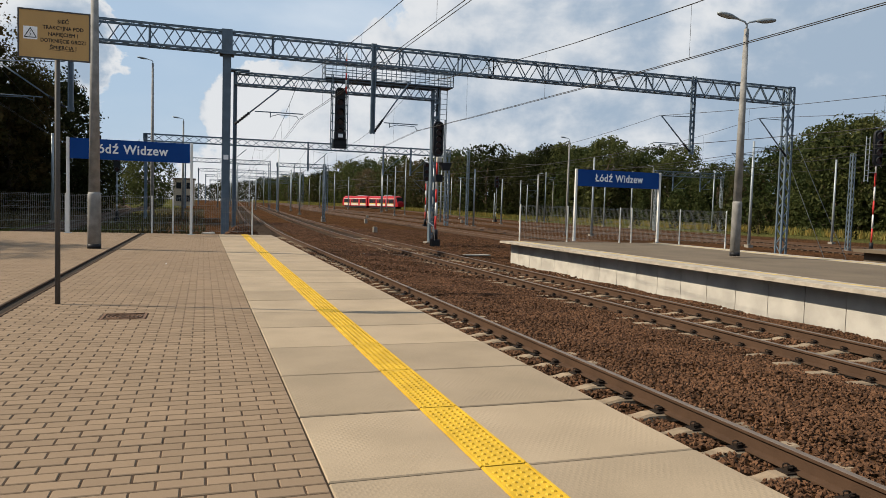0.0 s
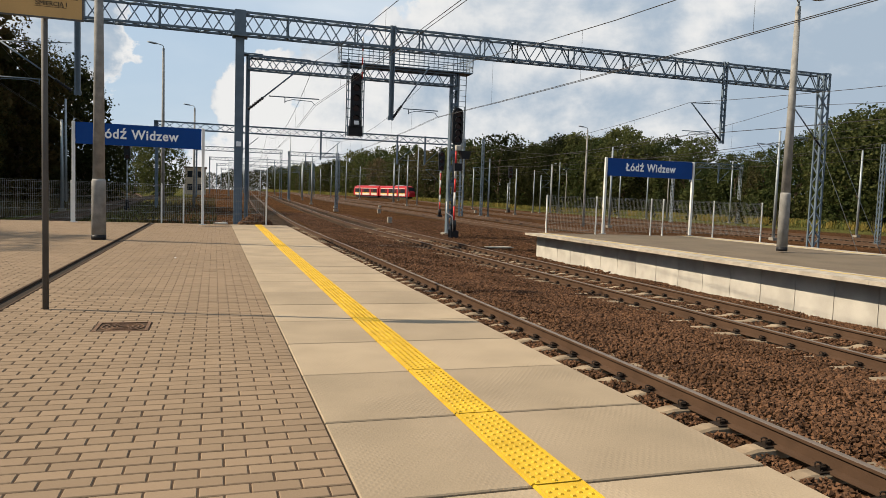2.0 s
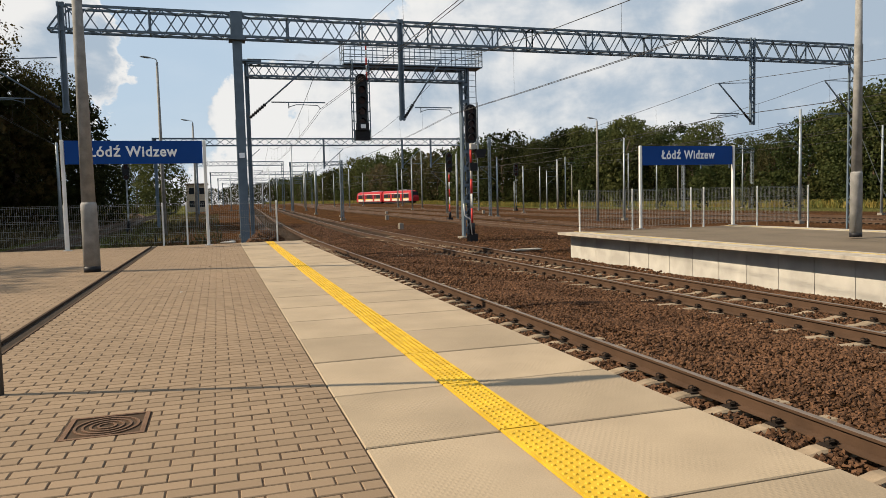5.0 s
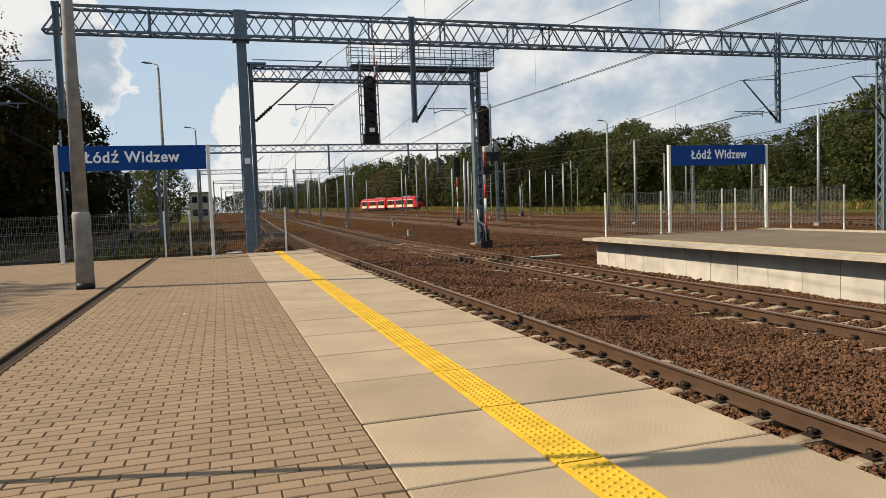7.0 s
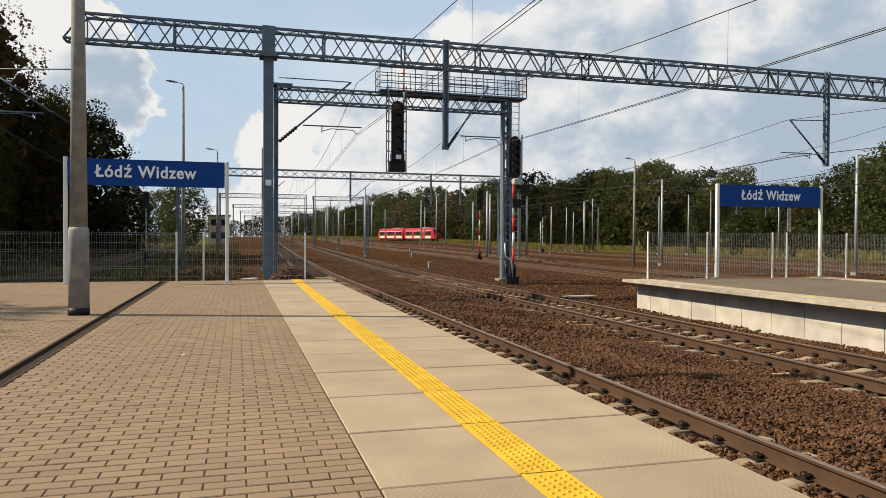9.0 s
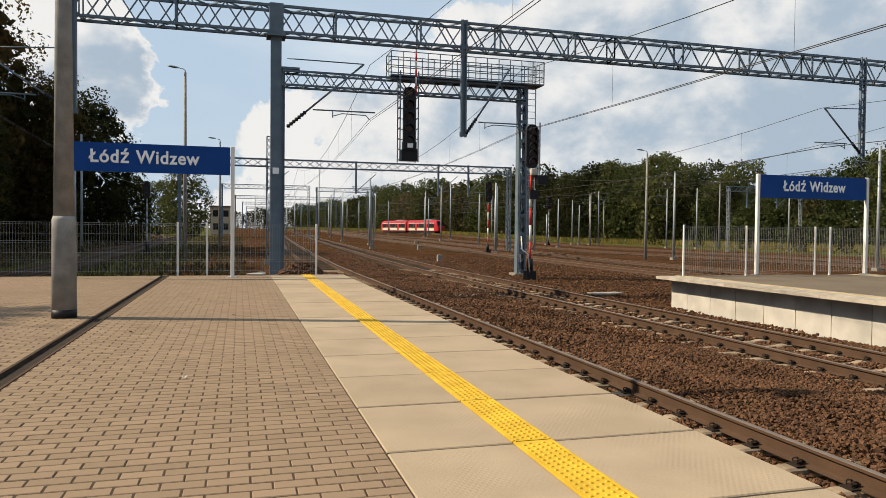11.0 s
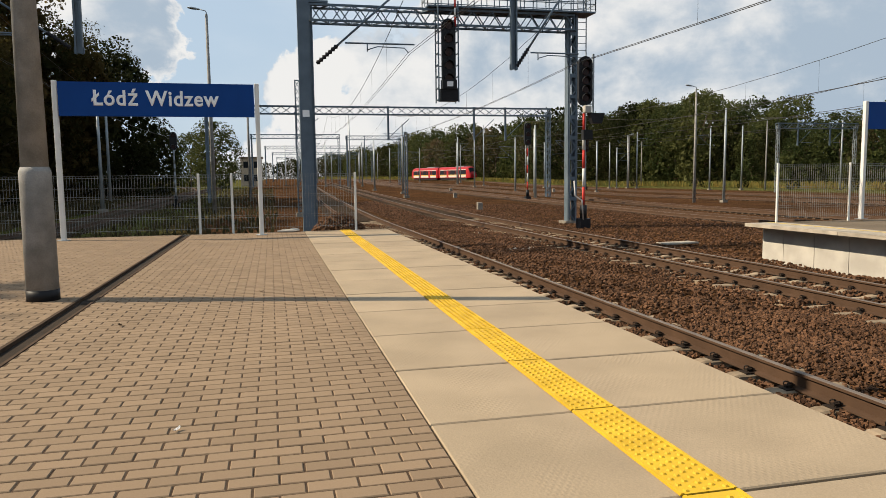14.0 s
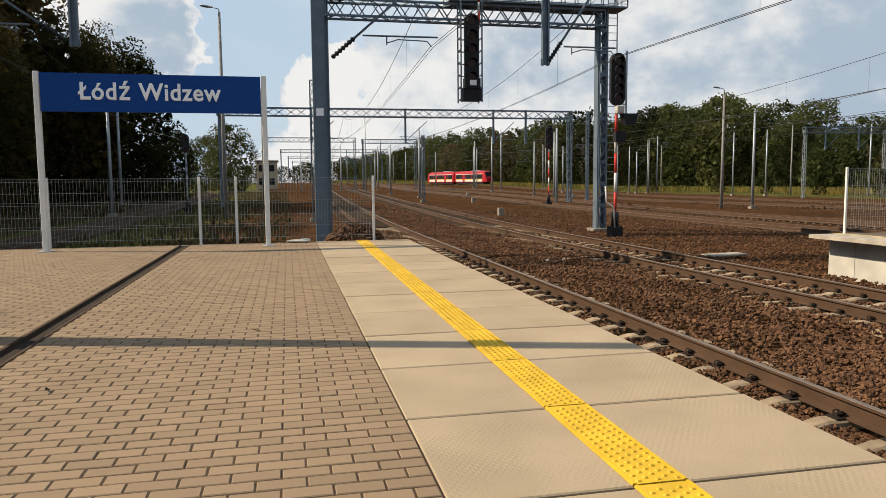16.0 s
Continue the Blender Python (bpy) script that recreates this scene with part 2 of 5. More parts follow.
def ground_material():
    """Brown railway gravel with grass away from the tracks."""
    k = mat("ground_gravel", (0.069, 0.034, 0.0165), 0.95, vary=0.3, scale=0.35, fine=14, bump=0.8, fine_vary=0.45, color2=(0.044, 0.0245, 0.0135), dist=0.04, spec=0.0)
    nt = k.node_tree
    N, L = nt.nodes, nt.links
    b = N["Principled BSDF"]
    base = b.inputs["Base Color"].links[0].from_socket
    geo = N.new("ShaderNodeNewGeometry")
    sep = N.new("ShaderNodeSeparateXYZ")
    L.new(geo.outputs["Position"], sep.inputs[0])
    n = N.new("ShaderNodeTexNoise")
    n.inputs["Scale"].default_value, n.inputs["Detail"].default_value = 0.12, 6
    L.new(geo.outputs["Position"], n.inputs["Vector"])

    def step(sock, lo, hi, wob):
        a = N.new("ShaderNodeMath")
        a.operation = "MULTIPLY_ADD"
        L.new(n.outputs[0], a.inputs[0])
        a.inputs[1].default_value = wob
        L.new(sock, a.inputs[2])
        r = N.new("ShaderNodeMapRange")
        r.inputs[1].default_value, r.inputs[2].default_value = lo, hi
        L.new(a.outputs[0], r.inputs[0])
        return r.outputs[0]

    past = N.new("ShaderNodeMath")
    past.operation = "SUBTRACT"
    L.new(sep.outputs[1], past.inputs[0])
    past.inputs[1].default_value = 144.0
    beyond = N.new("ShaderNodeMath")
    beyond.operation = "MAXIMUM"
    L.new(past.outputs[0], beyond.inputs[0])
    beyond.inputs[1].default_value = 0.0
    along = N.new("ShaderNodeMath")
    along.operation = "MULTIPLY_ADD"
    L.new(beyond.outputs[0], along.inputs[0])
    along.inputs[1].default_value = 0.19
    L.new(sep.outputs[0], along.inputs[2])
    right = step(along.outputs[0], 72, 76, 8)
    left = step(sep.outputs[0], -5.0, -8.0, -4)
    mx = N.new("ShaderNodeMath")
    mx.operation = "MAXIMUM"
    L.new(right, mx.inputs[0])
    L.new(left, mx.inputs[1])
    gr = N.new("ShaderNodeMix")
    gr.data_type = "RGBA"
    L.new(n.outputs[0], gr.inputs[0])
    gr.inputs[6].default_value, gr.inputs[7].default_value = (0.05, 0.058, 0.018, 1), (0.09, 0.08, 0.028, 1)
    f = N.new("ShaderNodeMix")
    f.data_type = "RGBA"
    L.new(mx.outputs[0], f.inputs[0])
    L.new(base, f.inputs[6])
    L.new(gr.outputs[2], f.inputs[7])
    L.new(f.outputs[2], b.inputs["Base Color"])
    return k


M_GROUND = ground_material()


def leafy(k, share):
    """Lets light through the leaves."""
    nt = k.node_tree
    N, L = nt.nodes, nt.links
    b = N["Principled BSDF"]
    col = b.inputs["Base Color"].links[0].from_socket
    t = N.new("ShaderNodeBsdfTranslucent")
    L.new(col, t.inputs[0])
    mix = N.new("ShaderNodeMixShader")
    mix.inputs[0].default_value = share
    L.new(b.outputs[0], mix.inputs[1])
    L.new(t.outputs[0], mix.inputs[2])
    L.new(mix.outputs[0], N["Material Output"].inputs[0])


for k in (M_LEAF, M_LEAF2, M_LEAF3, M_LEAF4, M_LEAF5, M_GOLD, M_GRASS):
    leafy(k, 0.55 if k == M_LEAF4 else 0.4)


def tread(k, pitch):
    """Fine raised tread pattern on the slabs."""
    nt = k.node_tree
    N, L = nt.nodes, nt.links
    bump = [n for n in N if n.type == "BUMP"][0]
    old = bump.inputs["Height"].links[0].from_socket
    geo = N.new("ShaderNodeNewGeometry")
    prod = N.new("ShaderNodeMath")
    prod.operation = "MULTIPLY"
    for i, turn in enumerate((0.6, -0.6)):
        mp = N.new("ShaderNodeMapping")
        mp.inputs["Rotation"].default_value = (0, 0, turn)
        L.new(geo.outputs["Position"], mp.inputs[0])
        w = N.new("ShaderNodeTexWave")
        w.bands_direction = "X"
        w.inputs["Scale"].default_value = 0.314 / pitch
        L.new(mp.outputs[0], w.inputs[0])
        L.new(w.outputs[1], prod.inputs[i])
    worn = N.new("ShaderNodeTexNoise")
    worn.inputs["Scale"].default_value = 2.2
    L.new(geo.outputs["Position"], worn.inputs["Vector"])
    r = N.new("ShaderNodeMapRange")
    r.inputs[1].default_value, r.inputs[2].default_value = 0.42, 0.6
    L.new(worn.outputs[0], r.inputs[0])
    amt = N.new("ShaderNodeMath")
    amt.operation = "MULTIPLY"
    L.new(prod.outputs[0], amt.inputs[0])
    L.new(r.outputs[0], amt.inputs[1])
    add = N.new("ShaderNodeMath")
    L.new(amt.outputs[0], add.inputs[0])
    L.new(old, add.inputs[1])
    L.new(add.outputs[0], bump.inputs["Height"])
    bump.inputs["Strength"].default_value, bump.inputs["Distance"].default_value = 0.3, 0.004


tread(M_SLAB, 0.028)


def gravel(k, scale):
    """Stone-sized cells of changing tone and height, for gravel seen from further off."""
    nt = k.node_tree
    N, L = nt.nodes, nt.links
    b = N["Principled BSDF"]
    geo = N.new("ShaderNodeNewGeometry")
    v = N.new("ShaderNodeTexVoronoi")
    v.inputs["Scale"].default_value = scale
    L.new(geo.outputs["Position"], v.inputs["Vector"])
    sep = N.new("ShaderNodeSeparateColor")
    L.new(v.outputs["Color"], sep.inputs[0])
    mul = N.new("ShaderNodeMath")
    mul.operation = "MULTIPLY_ADD"
    mul.inputs[1].default_value, mul.inputs[2].default_value = 1.3, 0.35
    L.new(sep.outputs[0], mul.inputs[0])
    h = N.new("ShaderNodeHueSaturation")
    L.new(b.inputs["Base Color"].links[0].from_socket, h.inputs["Color"])
    L.new(mul.outputs[0], h.inputs["Value"])
    L.new(h.outputs[0], b.inputs["Base Color"])
    bump = [n for n in N if n.type == "BUMP"][0]
    inv = N.new("ShaderNodeMath")
    inv.operation = "SUBTRACT"
    inv.inputs[0].default_value = 1.0
    L.new(v.outputs["Distance"], inv.inputs[1])
    L.new(inv.outputs[0], bump.inputs["Height"])
    bump.inputs["Strength"].default_value, bump.inputs["Distance"].default_value = 1.0, 0.05


gravel(M_GROUND, 13.0)


# ---- mesh helpers ----
def box(bm, lo, hi):
    vs = [bm.verts.new((x, y, z)) for x in (lo[0], hi[0]) for y in (lo[1], hi[1]) for z in (lo[2], hi[2])]
    for q in ((0, 1, 3, 2), (4, 6, 7, 5), (0, 4, 5, 1), (2, 3, 7, 6), (0, 2, 6, 4), (1, 5, 7, 3)):
        bm.faces.new([vs[i] for i in q])
    return vs


def beam(bm, a, b, w, d=None):
    """A bar of w x d from a to b."""
    a, b = Vector(a), Vector(b)
    d = d or w
    ax = (b - a).normalized()
    up = Vector((0, 0, 1)) if abs(ax.z) < 0.9 else Vector((0, 1, 0))
    s = ax.cross(up).normalized()
    u = s.cross(ax)
    vs = []
    for p in (a, b):
        for i, j in ((-1, -1), (1, -1), (1, 1), (-1, 1)):
            vs.append(bm.verts.new(p + s * (i * w / 2) + u * (j * d / 2)))
    for q in ((0, 3, 2, 1), (4, 5, 6, 7), (0, 1, 5, 4), (1, 2, 6, 5), (2, 3, 7, 6), (3, 0, 4, 7)):
        bm.faces.new([vs[i] for i in q])


def tube(bm, pts, radii, seg=8, cap=True):
    """A round bar through pts; radii a number or one for each point."""
    pts = [Vector(p) for p in pts]
    if isinstance(radii, (int, float)):
        radii = [radii] * len(pts)
    rings = []
    for i, p in enumerate(pts):
        ax = (pts[min(i + 1, len(pts) - 1)] - pts[max(i - 1, 0)]).normalized()
        up = Vector((0, 0, 1)) if abs(ax.z) < 0.9 else Vector((0, 1, 0))
        s = ax.cross(up).normalized()
        u = s.cross(ax)
        rings.append([bm.verts.new(p + (s * math.cos(6.2832 * k / seg) + u * math.sin(6.2832 * k / seg)) * radii[i]) for k in range(seg)])
    for r0, r1 in zip(rings, rings[1:]):
        for k in range(seg):
            f = bm.faces.new((r0[k], r0[(k + 1) % seg], r1[(k + 1) % seg], r1[k]))
            f.smooth = seg > 5
    if cap:
        bm.faces.new(list(reversed(rings[0])))
        bm.faces.new(rings[-1])


def sphere(bm, c, r, n=10):
    bmesh.ops.create_uvsphere(bm, u_segments=n, v_segments=max(4, n // 2), radius=1.0, matrix=Matrix.LocRotScale(Vector(c), None, Vector(r) if hasattr(r, "__len__") else Vector((r, r, r))))


def part(name, bm, material, parent=None, label="", at=None):
    me = bpy.data.meshes.new(name)
    bmesh.ops.recalc_face_normals(bm, faces=bm.faces)
    bm.to_mesh(me)
    bm.free()
    me.materials.append(material)
    ob = new(name, me)
    if parent is not None:
        ob.parent = parent
    if at is not None:
        ob.matrix_basis = at
    if label:
        ob["label"] = label
    return ob


def empty(name, at=(0, 0, 0), label="", category="", group="", kind=""):
    ob = new(name)
    ob.empty_display_size = 0.2
    ob.location = at
    return tagged(ob, label, category, group, kind)


def fast_mesh(name, verts, faces, material):
    """verts: n x 3, faces: m x k, of equal size."""
    me = bpy.data.meshes.new(name)
    verts, faces = np.asarray(verts, np.float32), np.asarray(faces, np.int32)
    k = faces.shape[1]
    me.vertices.add(len(verts))
    me.vertices.foreach_set("co", verts.ravel())
    me.loops.add(faces.size)
    me.loops.foreach_set("vertex_index", faces.ravel())
    me.polygons.add(len(faces))
    me.polygons.foreach_set("loop_start", np.arange(0, faces.size, k, dtype=np.int32))
    me.update(calc_edges=True)
    me.validate()
    me.shade_flat()
    me.materials.append(material)
    return new(name, me)


def writing(name, text, size, material, parent, at, extrude=0.004, width=None, align="CENTER", bold=0.0, spacing=1.05):
    cu = bpy.data.curves.new(name, "FONT")
    cu.body, cu.size, cu.extrude, cu.align_x, cu.align_y = text, size, extrude, align, "CENTER"
    cu.offset, cu.space_character = 0.0, spacing
    cu.bevel_depth, cu.bevel_resolution = bold, 0
    tmp = bpy.data.objects.new(name, cu)
    scene.collection.objects.link(tmp)
    me = bpy.data.meshes.new_from_object(tmp.evaluated_get(bpy.context.evaluated_depsgraph_get()))
    bpy.data.objects.remove(tmp)
    if width:
        xs = [v.co.x for v in me.vertices]
        s = width / (max(xs) - min(xs))
        mid = (max(xs) + min(xs)) / 2
        for v in me.vertices:
            v.co.x = (v.co.x - mid) * s
    me.materials.clear()
    me.materials.append(material)
    ob = new(name, me)
    ob.parent = parent
    ob.matrix_basis = at
    return ob


def bend(y):
    """The tracks swing gently to +x beyond the platforms."""
    t = max(0.0, y - 38.0)
    return 0.04 * t * t / (t + 40.0)


def gz(x, y):
    """Height of the ground: the yard lies lower towards +x, and the land rises a little straight ahead."""
    return float(land(np.array([x], float), np.array([y], float))[0])


def land(x, y):
    ahead = np.clip((25.0 - np.degrees(np.arctan2(x, np.maximum(y, 1.0)))) / 12.0, 0, 1)
    low = np.clip((x - 12.0) / 20.0, 0, 1)
    return -0.93 + 0.0058 * np.clip(np.hypot(x, y) - 45, 0, 420) * ahead - 0.4 * low * low * (3 - 2 * low) * (1 - ahead)


# ---- ground ----
def make_ground():
    xs = np.unique(np.concatenate([np.linspace(-3000, -200, 12), np.linspace(-200, -20, 20), np.linspace(-20, 60, 80), np.linspace(60, 250, 40), np.linspace(250, 3000, 12)]))
    ys = np.unique(np.concatenate([np.linspace(-3000, -80, 10), np.linspace(-80, 0, 12), np.linspace(0, 80, 60), np.linspace(80, 400, 40), np.linspace(400, 4000, 14)]))
    X, Y = np.meshgrid(xs, ys)
    Z = land(X, Y) - 0.055
    V = np.stack([X, Y, Z], -1).reshape(-1, 3)
    n = len(xs)
    F = [(j * n + i, j * n + i + 1, (j + 1) * n + i + 1, (j + 1) * n + i) for j in range(len(ys) - 1) for i in range(n - 1)]
    g = fast_mesh("ground", V, F, M_GROUND)
    tagged(g, "brown gravel railway ground with grass at its borders", "ground", kind="structure")


make_ground()
EDGE, END, SOUTH, WEST = 1.89, 27.25, -14.0, -12.6

# own platform: a concrete body below the paving
bm = bmesh.new()
box(bm, (WEST, SOUTH, -1.1), (-0.004, END, -0.06))
box(bm, (-0.004, SOUTH, -1.1), (EDGE - 0.35, END, -0.13))
platform = part("platform", bm, M_JOINT)
for x0, x1 in ((WEST, -2.62), (-2.42, -0.004)):
    bm = bmesh.new()
    box(bm, (x0, SOUTH, -0.058), (x1, END - 0.004, -0.0038))
    part("sand_bed", bm, M_SAND, platform, "brown jointing sand")
tagged(platform, "raised station platform with paved top and concrete edge", "platform", kind="structure")


def make_slab(width, depth, thick):
    bm = bmesh.new()
    g, c = 0.0105, 0.006
    x0, x1, y0, y1 = 0.002, width, g, depth - g
    lo = [bm.verts.new(p) for p in ((x0, y0, -thick), (x1, y0, -thick), (x1, y1, -thick), (x0, y1, -thick))]
    md = [bm.verts.new(p) for p in ((x0, y0, -c), (x1, y0, -c), (x1, y1, -c), (x0, y1, -c))]
    hi = [bm.verts.new(p) for p in ((x0 + c, y0 + c, 0), (x1 - c, y0 + c, 0), (x1 - c, y1 - c, 0), (x0 + c, y1 - c, 0))]
    bm.faces.new(lo[::-1])
    bm.faces.new(hi)
    for a, b in ((lo, md), (md, hi)):
        for i in range(4):
            bm.faces.new((a[i], a[(i + 1) % 4], b[(i + 1) % 4], b[i]))
    return bm


def make_strip(width, depth):
    """Raised tactile strip: a thin plate with bar edges and four rows of low domes."""
    bm = bmesh.new()
    box(bm, (0, 0.007, 0.0), (width, depth - 0.007, 0.006))
    box(bm, (0.004, 0.007, 0.006), (0.016, depth - 0.007, 0.010))
    box(bm, (width - 0.016, 0.007, 0.006), (width - 0.004, depth - 0.007, 0.010))
    nx, ny = 5, 18
    for i in range(nx):
        for j in range(ny):
            cx, cy = 0.036 + i * (width - 0.072) / (nx - 1), 0.03 + (j + (0.5 if i % 2 else 0)) * (depth - 0.06) / ny
            lo = [bm.verts.new((cx + 0.013 * math.cos(k * 1.0472), cy + 0.013 * math.sin(k * 1.0472), 0.006)) for k in range(6)]
            hi = [bm.verts.new((cx + 0.008 * math.cos(k * 1.0472), cy + 0.008 * math.sin(k * 1.0472), 0.0125)) for k in range(6)]
            bm.faces.new(hi)
            for k in range(6):
                bm.faces.new((lo[k], lo[(k + 1) % 6], hi[(k + 1) % 6], hi[k]))
    return bm


def lay_slabs():
    slab = part("slab", make_slab(EDGE, 1.0, 0.12), M_SLAB, platform)
    strip = part("tactile_strip", make_strip(0.238, 1.0), M_YELLOW, platform, "yellow tactile warning strip with raised domes")
    rnd = random.Random(4)
    for i in range(-14, 28):
        s = slab if i == -14 else slab.copy()
        t = strip if i == -14 else strip.copy()
        if i > -14:
            scene.collection.objects.link(s)
            scene.collection.objects.link(t)
        short = 0.25 if i == 27 else 1.0
        s.matrix_basis = pose(0, i, rnd.uniform(-0.002, 0.002), 0, 0, rnd.uniform(-0.08, 0.08)) @ Matrix.Diagonal((1, short, 1, 1))
        drift = 0.0002 * max(0, i - 6) ** 2
        t.matrix_basis = pose(0.708 + drift, i, 0.003, 0, 0, -math.degrees(0.0004 * max(0, i - 6))) @ Matrix.Diagonal((1, short, 1, 1))


lay_slabs()

# kerb at the end of the platform
bm = bmesh.new()
box(bm, (WEST, END, -1.1), (EDGE, END + 0.12, -0.012))
part("end_kerb", bm, M_CONC, platform, "grey concrete end wall")

DRAIN = -2.52


def drain_channel():
    """The slotted gutter that runs along the paving, and its cross line."""
    t = empty("drain_channel", (DRAIN, 0, 0), "narrow dark drainage gutter set in the paving", "drain")
    bm = bmesh.new()
    box(bm, (-0.085, SOUTH, -0.055), (0.085, END - 0.02, -0.028))
    part("channel_bed", bm, M_JOINT, t, "dark gutter bed")
    for s in (-1, 1):
        bm = bmesh.new()
        box(bm, (s * 0.085 - 0.012, SOUTH, -0.055), (s * 0.085 + 0.012, END - 0.02, 0.002))
        part("channel_edge", bm, M_SAND, t)


drain_channel()


def manhole(x, y):
    bm = bmesh.new()
    for lo, hi in (((-0.36, -0.26), (0.36, -0.21)), ((-0.36, 0.21), (0.36, 0.26)), ((-0.36, -0.21), (-0.21, 0.21)), ((0.21, -0.21), (0.36, 0.21))):
        box(bm, (x + lo[0], y + lo[1], -0.05), (x + hi[0], y + hi[1], -0.004))
    part("manhole_collar", bm, M_BRICK, platform)
    t = empty("manhole_cover", (x, y, 0), "rusty square cast-iron manhole cover with round lid", "manhole cover")
    bm = bmesh.new()
    for lo, hi in (((-0.21, -0.21), (0.21, -0.185)), ((-0.21, 0.185), (0.21, 0.21)), ((-0.21, -0.185), (-0.185, 0.185)), ((0.185, -0.185), (0.21, 0.185))):
        box(bm, (*lo, -0.05), (*hi, 0.004))
    part("frame", bm, M_RUST, t)
    bm = bmesh.new()
    box(bm, (-0.185, -0.185, -0.05), (0.185, 0.185, -0.004))
    for r in (0.165, 0.125, 0.085, 0.045):
        for k in range(24):
            a, b = k * 0.2618, (k + 1) * 0.2618
            beam(bm, (r * math.cos(a), r * math.sin(a), 0.0), (r * math.cos(b), r * math.sin(b), 0.0), 0.014, 0.006)
    part("lid", bm, M_RUST, t, "round ribbed lid")


manhole(-1.28, 7.9)


def lay_pavers():
    """Concrete pavers 20 x 10 cm in running bond; the ones by the slabs, where the walk passes nearest, as pieces of their own."""
    L, D, gx, gy, c = 0.2, 0.1, 0.0034, 0.0054, 0.004
    tpl = np.array([[x, y, z] for inset, z in ((0.0, -0.05), (0.0, -c), (c, 0.0))
                    for x, y in ((gx + inset, gy + inset), (L - gx - inset, gy + inset), (L - gx - inset, D - gy - inset), (gx + inset, D - gy - inset))])
    fc = np.array([[8, 9, 10, 11]] + [[a + i, a + (i + 1) % 4, a + 4 + (i + 1) % 4, a + 4 + i] for a in (0, 4) for i in range(4)])
    rng = np.random.default_rng(7)
    V, F, n, one = [], [], 0, None
    half = tpl.copy()
    half[:, 0] = np.where(half[:, 0] > 0.1, half[:, 0] - 0.1, half[:, 0])
    for j in range(int((END + 3.0) / D)):
        y = -3.0 + j * D
        x = -0.004
        first = True
        while x > -12.4:
            w = 0.1 if (first and j % 2) else 0.2
            first = False
            x -= w
            cuts = [(DRAIN - 0.1, DRAIN + 0.1)]
            if abs(y + 0.05 - 7.9) < 0.23:
                cuts.append((-1.28 - 0.22, -1.28 + 0.22))
            a, b = x, x + w
            for lo, hi in cuts:
                if a < hi and b > lo:
                    if a < lo:
                        b = min(b, lo)
                    elif b > hi:
                        a = max(a, hi)
                    else:
                        b = a
            if b - a < 0.025:
                continue
            if b - a < w - 0.001:
                t = tpl.copy()
                t[:, 0] = np.where(t[:, 0] > 0.1, t[:, 0] - L + (b - a), t[:, 0])
                V.append(t + np.array([a, y, rng.normal(0, 0.001)]))
                F.append(fc + n)
                n += 12
                continue
            z = rng.normal(0, 0.0008)
            if x > -1.25 and 15.0 < y < 17.4 and w == 0.2:
                if one is None:
                    b = bmesh.new()
                    vs = [b.verts.new(p) for p in tpl]
                    for q in fc:
                        b.faces.new([vs[k] for k in q])
                    one = part("paver", b, M_BRICK, platform)
                    o = one
                else:
                    o = one.copy()
                    scene.collection.objects.link(o)
                o.matrix_basis = pose(x, y, z, rng.normal(0, 0.25), rng.normal(0, 0.25), rng.normal(0, 0.2))
                continue
            t = (tpl if w == 0.2 else half)
            t = t + np.array([x + rng.normal(0, 0.0006), y + rng.normal(0, 0.0006), z])
            t[:, 2] += (t[:, 0] - x) * rng.normal(0, 0.0025) + (t[:, 1] - y) * rng.normal(0, 0.0035)
            V.append(t)
            F.append(fc + n)
            n += 12
    ob = fast_mesh("pavers", np.concatenate(V), np.concatenate(F), M_BRICKS)
    ob.parent = platform
    tagged(ob, "tan-grey concrete paving bricks in running bond", kind="stuff")


# ---- far platform ----
P2X, P2END, P2FAR = 10.62, 26.25, 18.3


def far_platform():
    p = empty("platform_island", (0, 0, -0.04), "island platform with pale concrete wall and asphalt top", "platform", kind="structure")
    bm = bmesh.new()
    box(bm, (P2X + 0.954, -30, -0.078), (P2FAR - 0.954, P2END, 0.0))
    part("top_surface", bm, M_ASPHALT, p, "worn brown asphalt surface")
    bm = bmesh.new()
    box(bm, (P2X + 0.52, -30, -1.1), (P2FAR - 0.34, P2END - 0.1, -0.08))
    part("core", bm, M_CONC, p)
    slab = None
    for s in range(2):
        for i in range(19):
            y1 = P2END - i * 3.0
            if slab is None:
                bm = bmesh.new()
                box(bm, (0, -2.992, -0.075), (0.95, 0, 0.004))
                slab = part("edge_slab", bm, M_LIP, p)
                o = slab
            else:
                o = slab.copy()
                scene.collection.objects.link(o)
            o.matrix_basis = pose(P2X if s == 0 else P2FAR - 0.95, y1, 0.0)
    for i in range(2):
        bm = bmesh.new()
        x = P2X + 0.62 if i == 0 else P2FAR - 0.72
        box(bm, (x, -30, 0.004), (x + 0.12, P2END, 0.010))
        part("yellow_line", bm, M_FADED, p, "worn yellow safety line")
    panel = None
    for i in range(55):
        y1 = P2END + 0.15 - i - (0.25 if i == 0 else 0.0)
        if panel is None:
            bm = bmesh.new()
            box(bm, (-0.06, -0.985, -1.2), (0.0, 0, -0.078))
            panel = part("wall_panel", bm, M_PALE, p, "pale concrete wall panel")
            o = panel
        else:
            o = panel.copy()
            scene.collection.objects.link(o)
        o.matrix_basis = pose(P2X + 0.51, y1, 0) @ Matrix.Diagonal((1, 0.75 if i == 0 else 1, 1, 1))
    return p


far_platform()

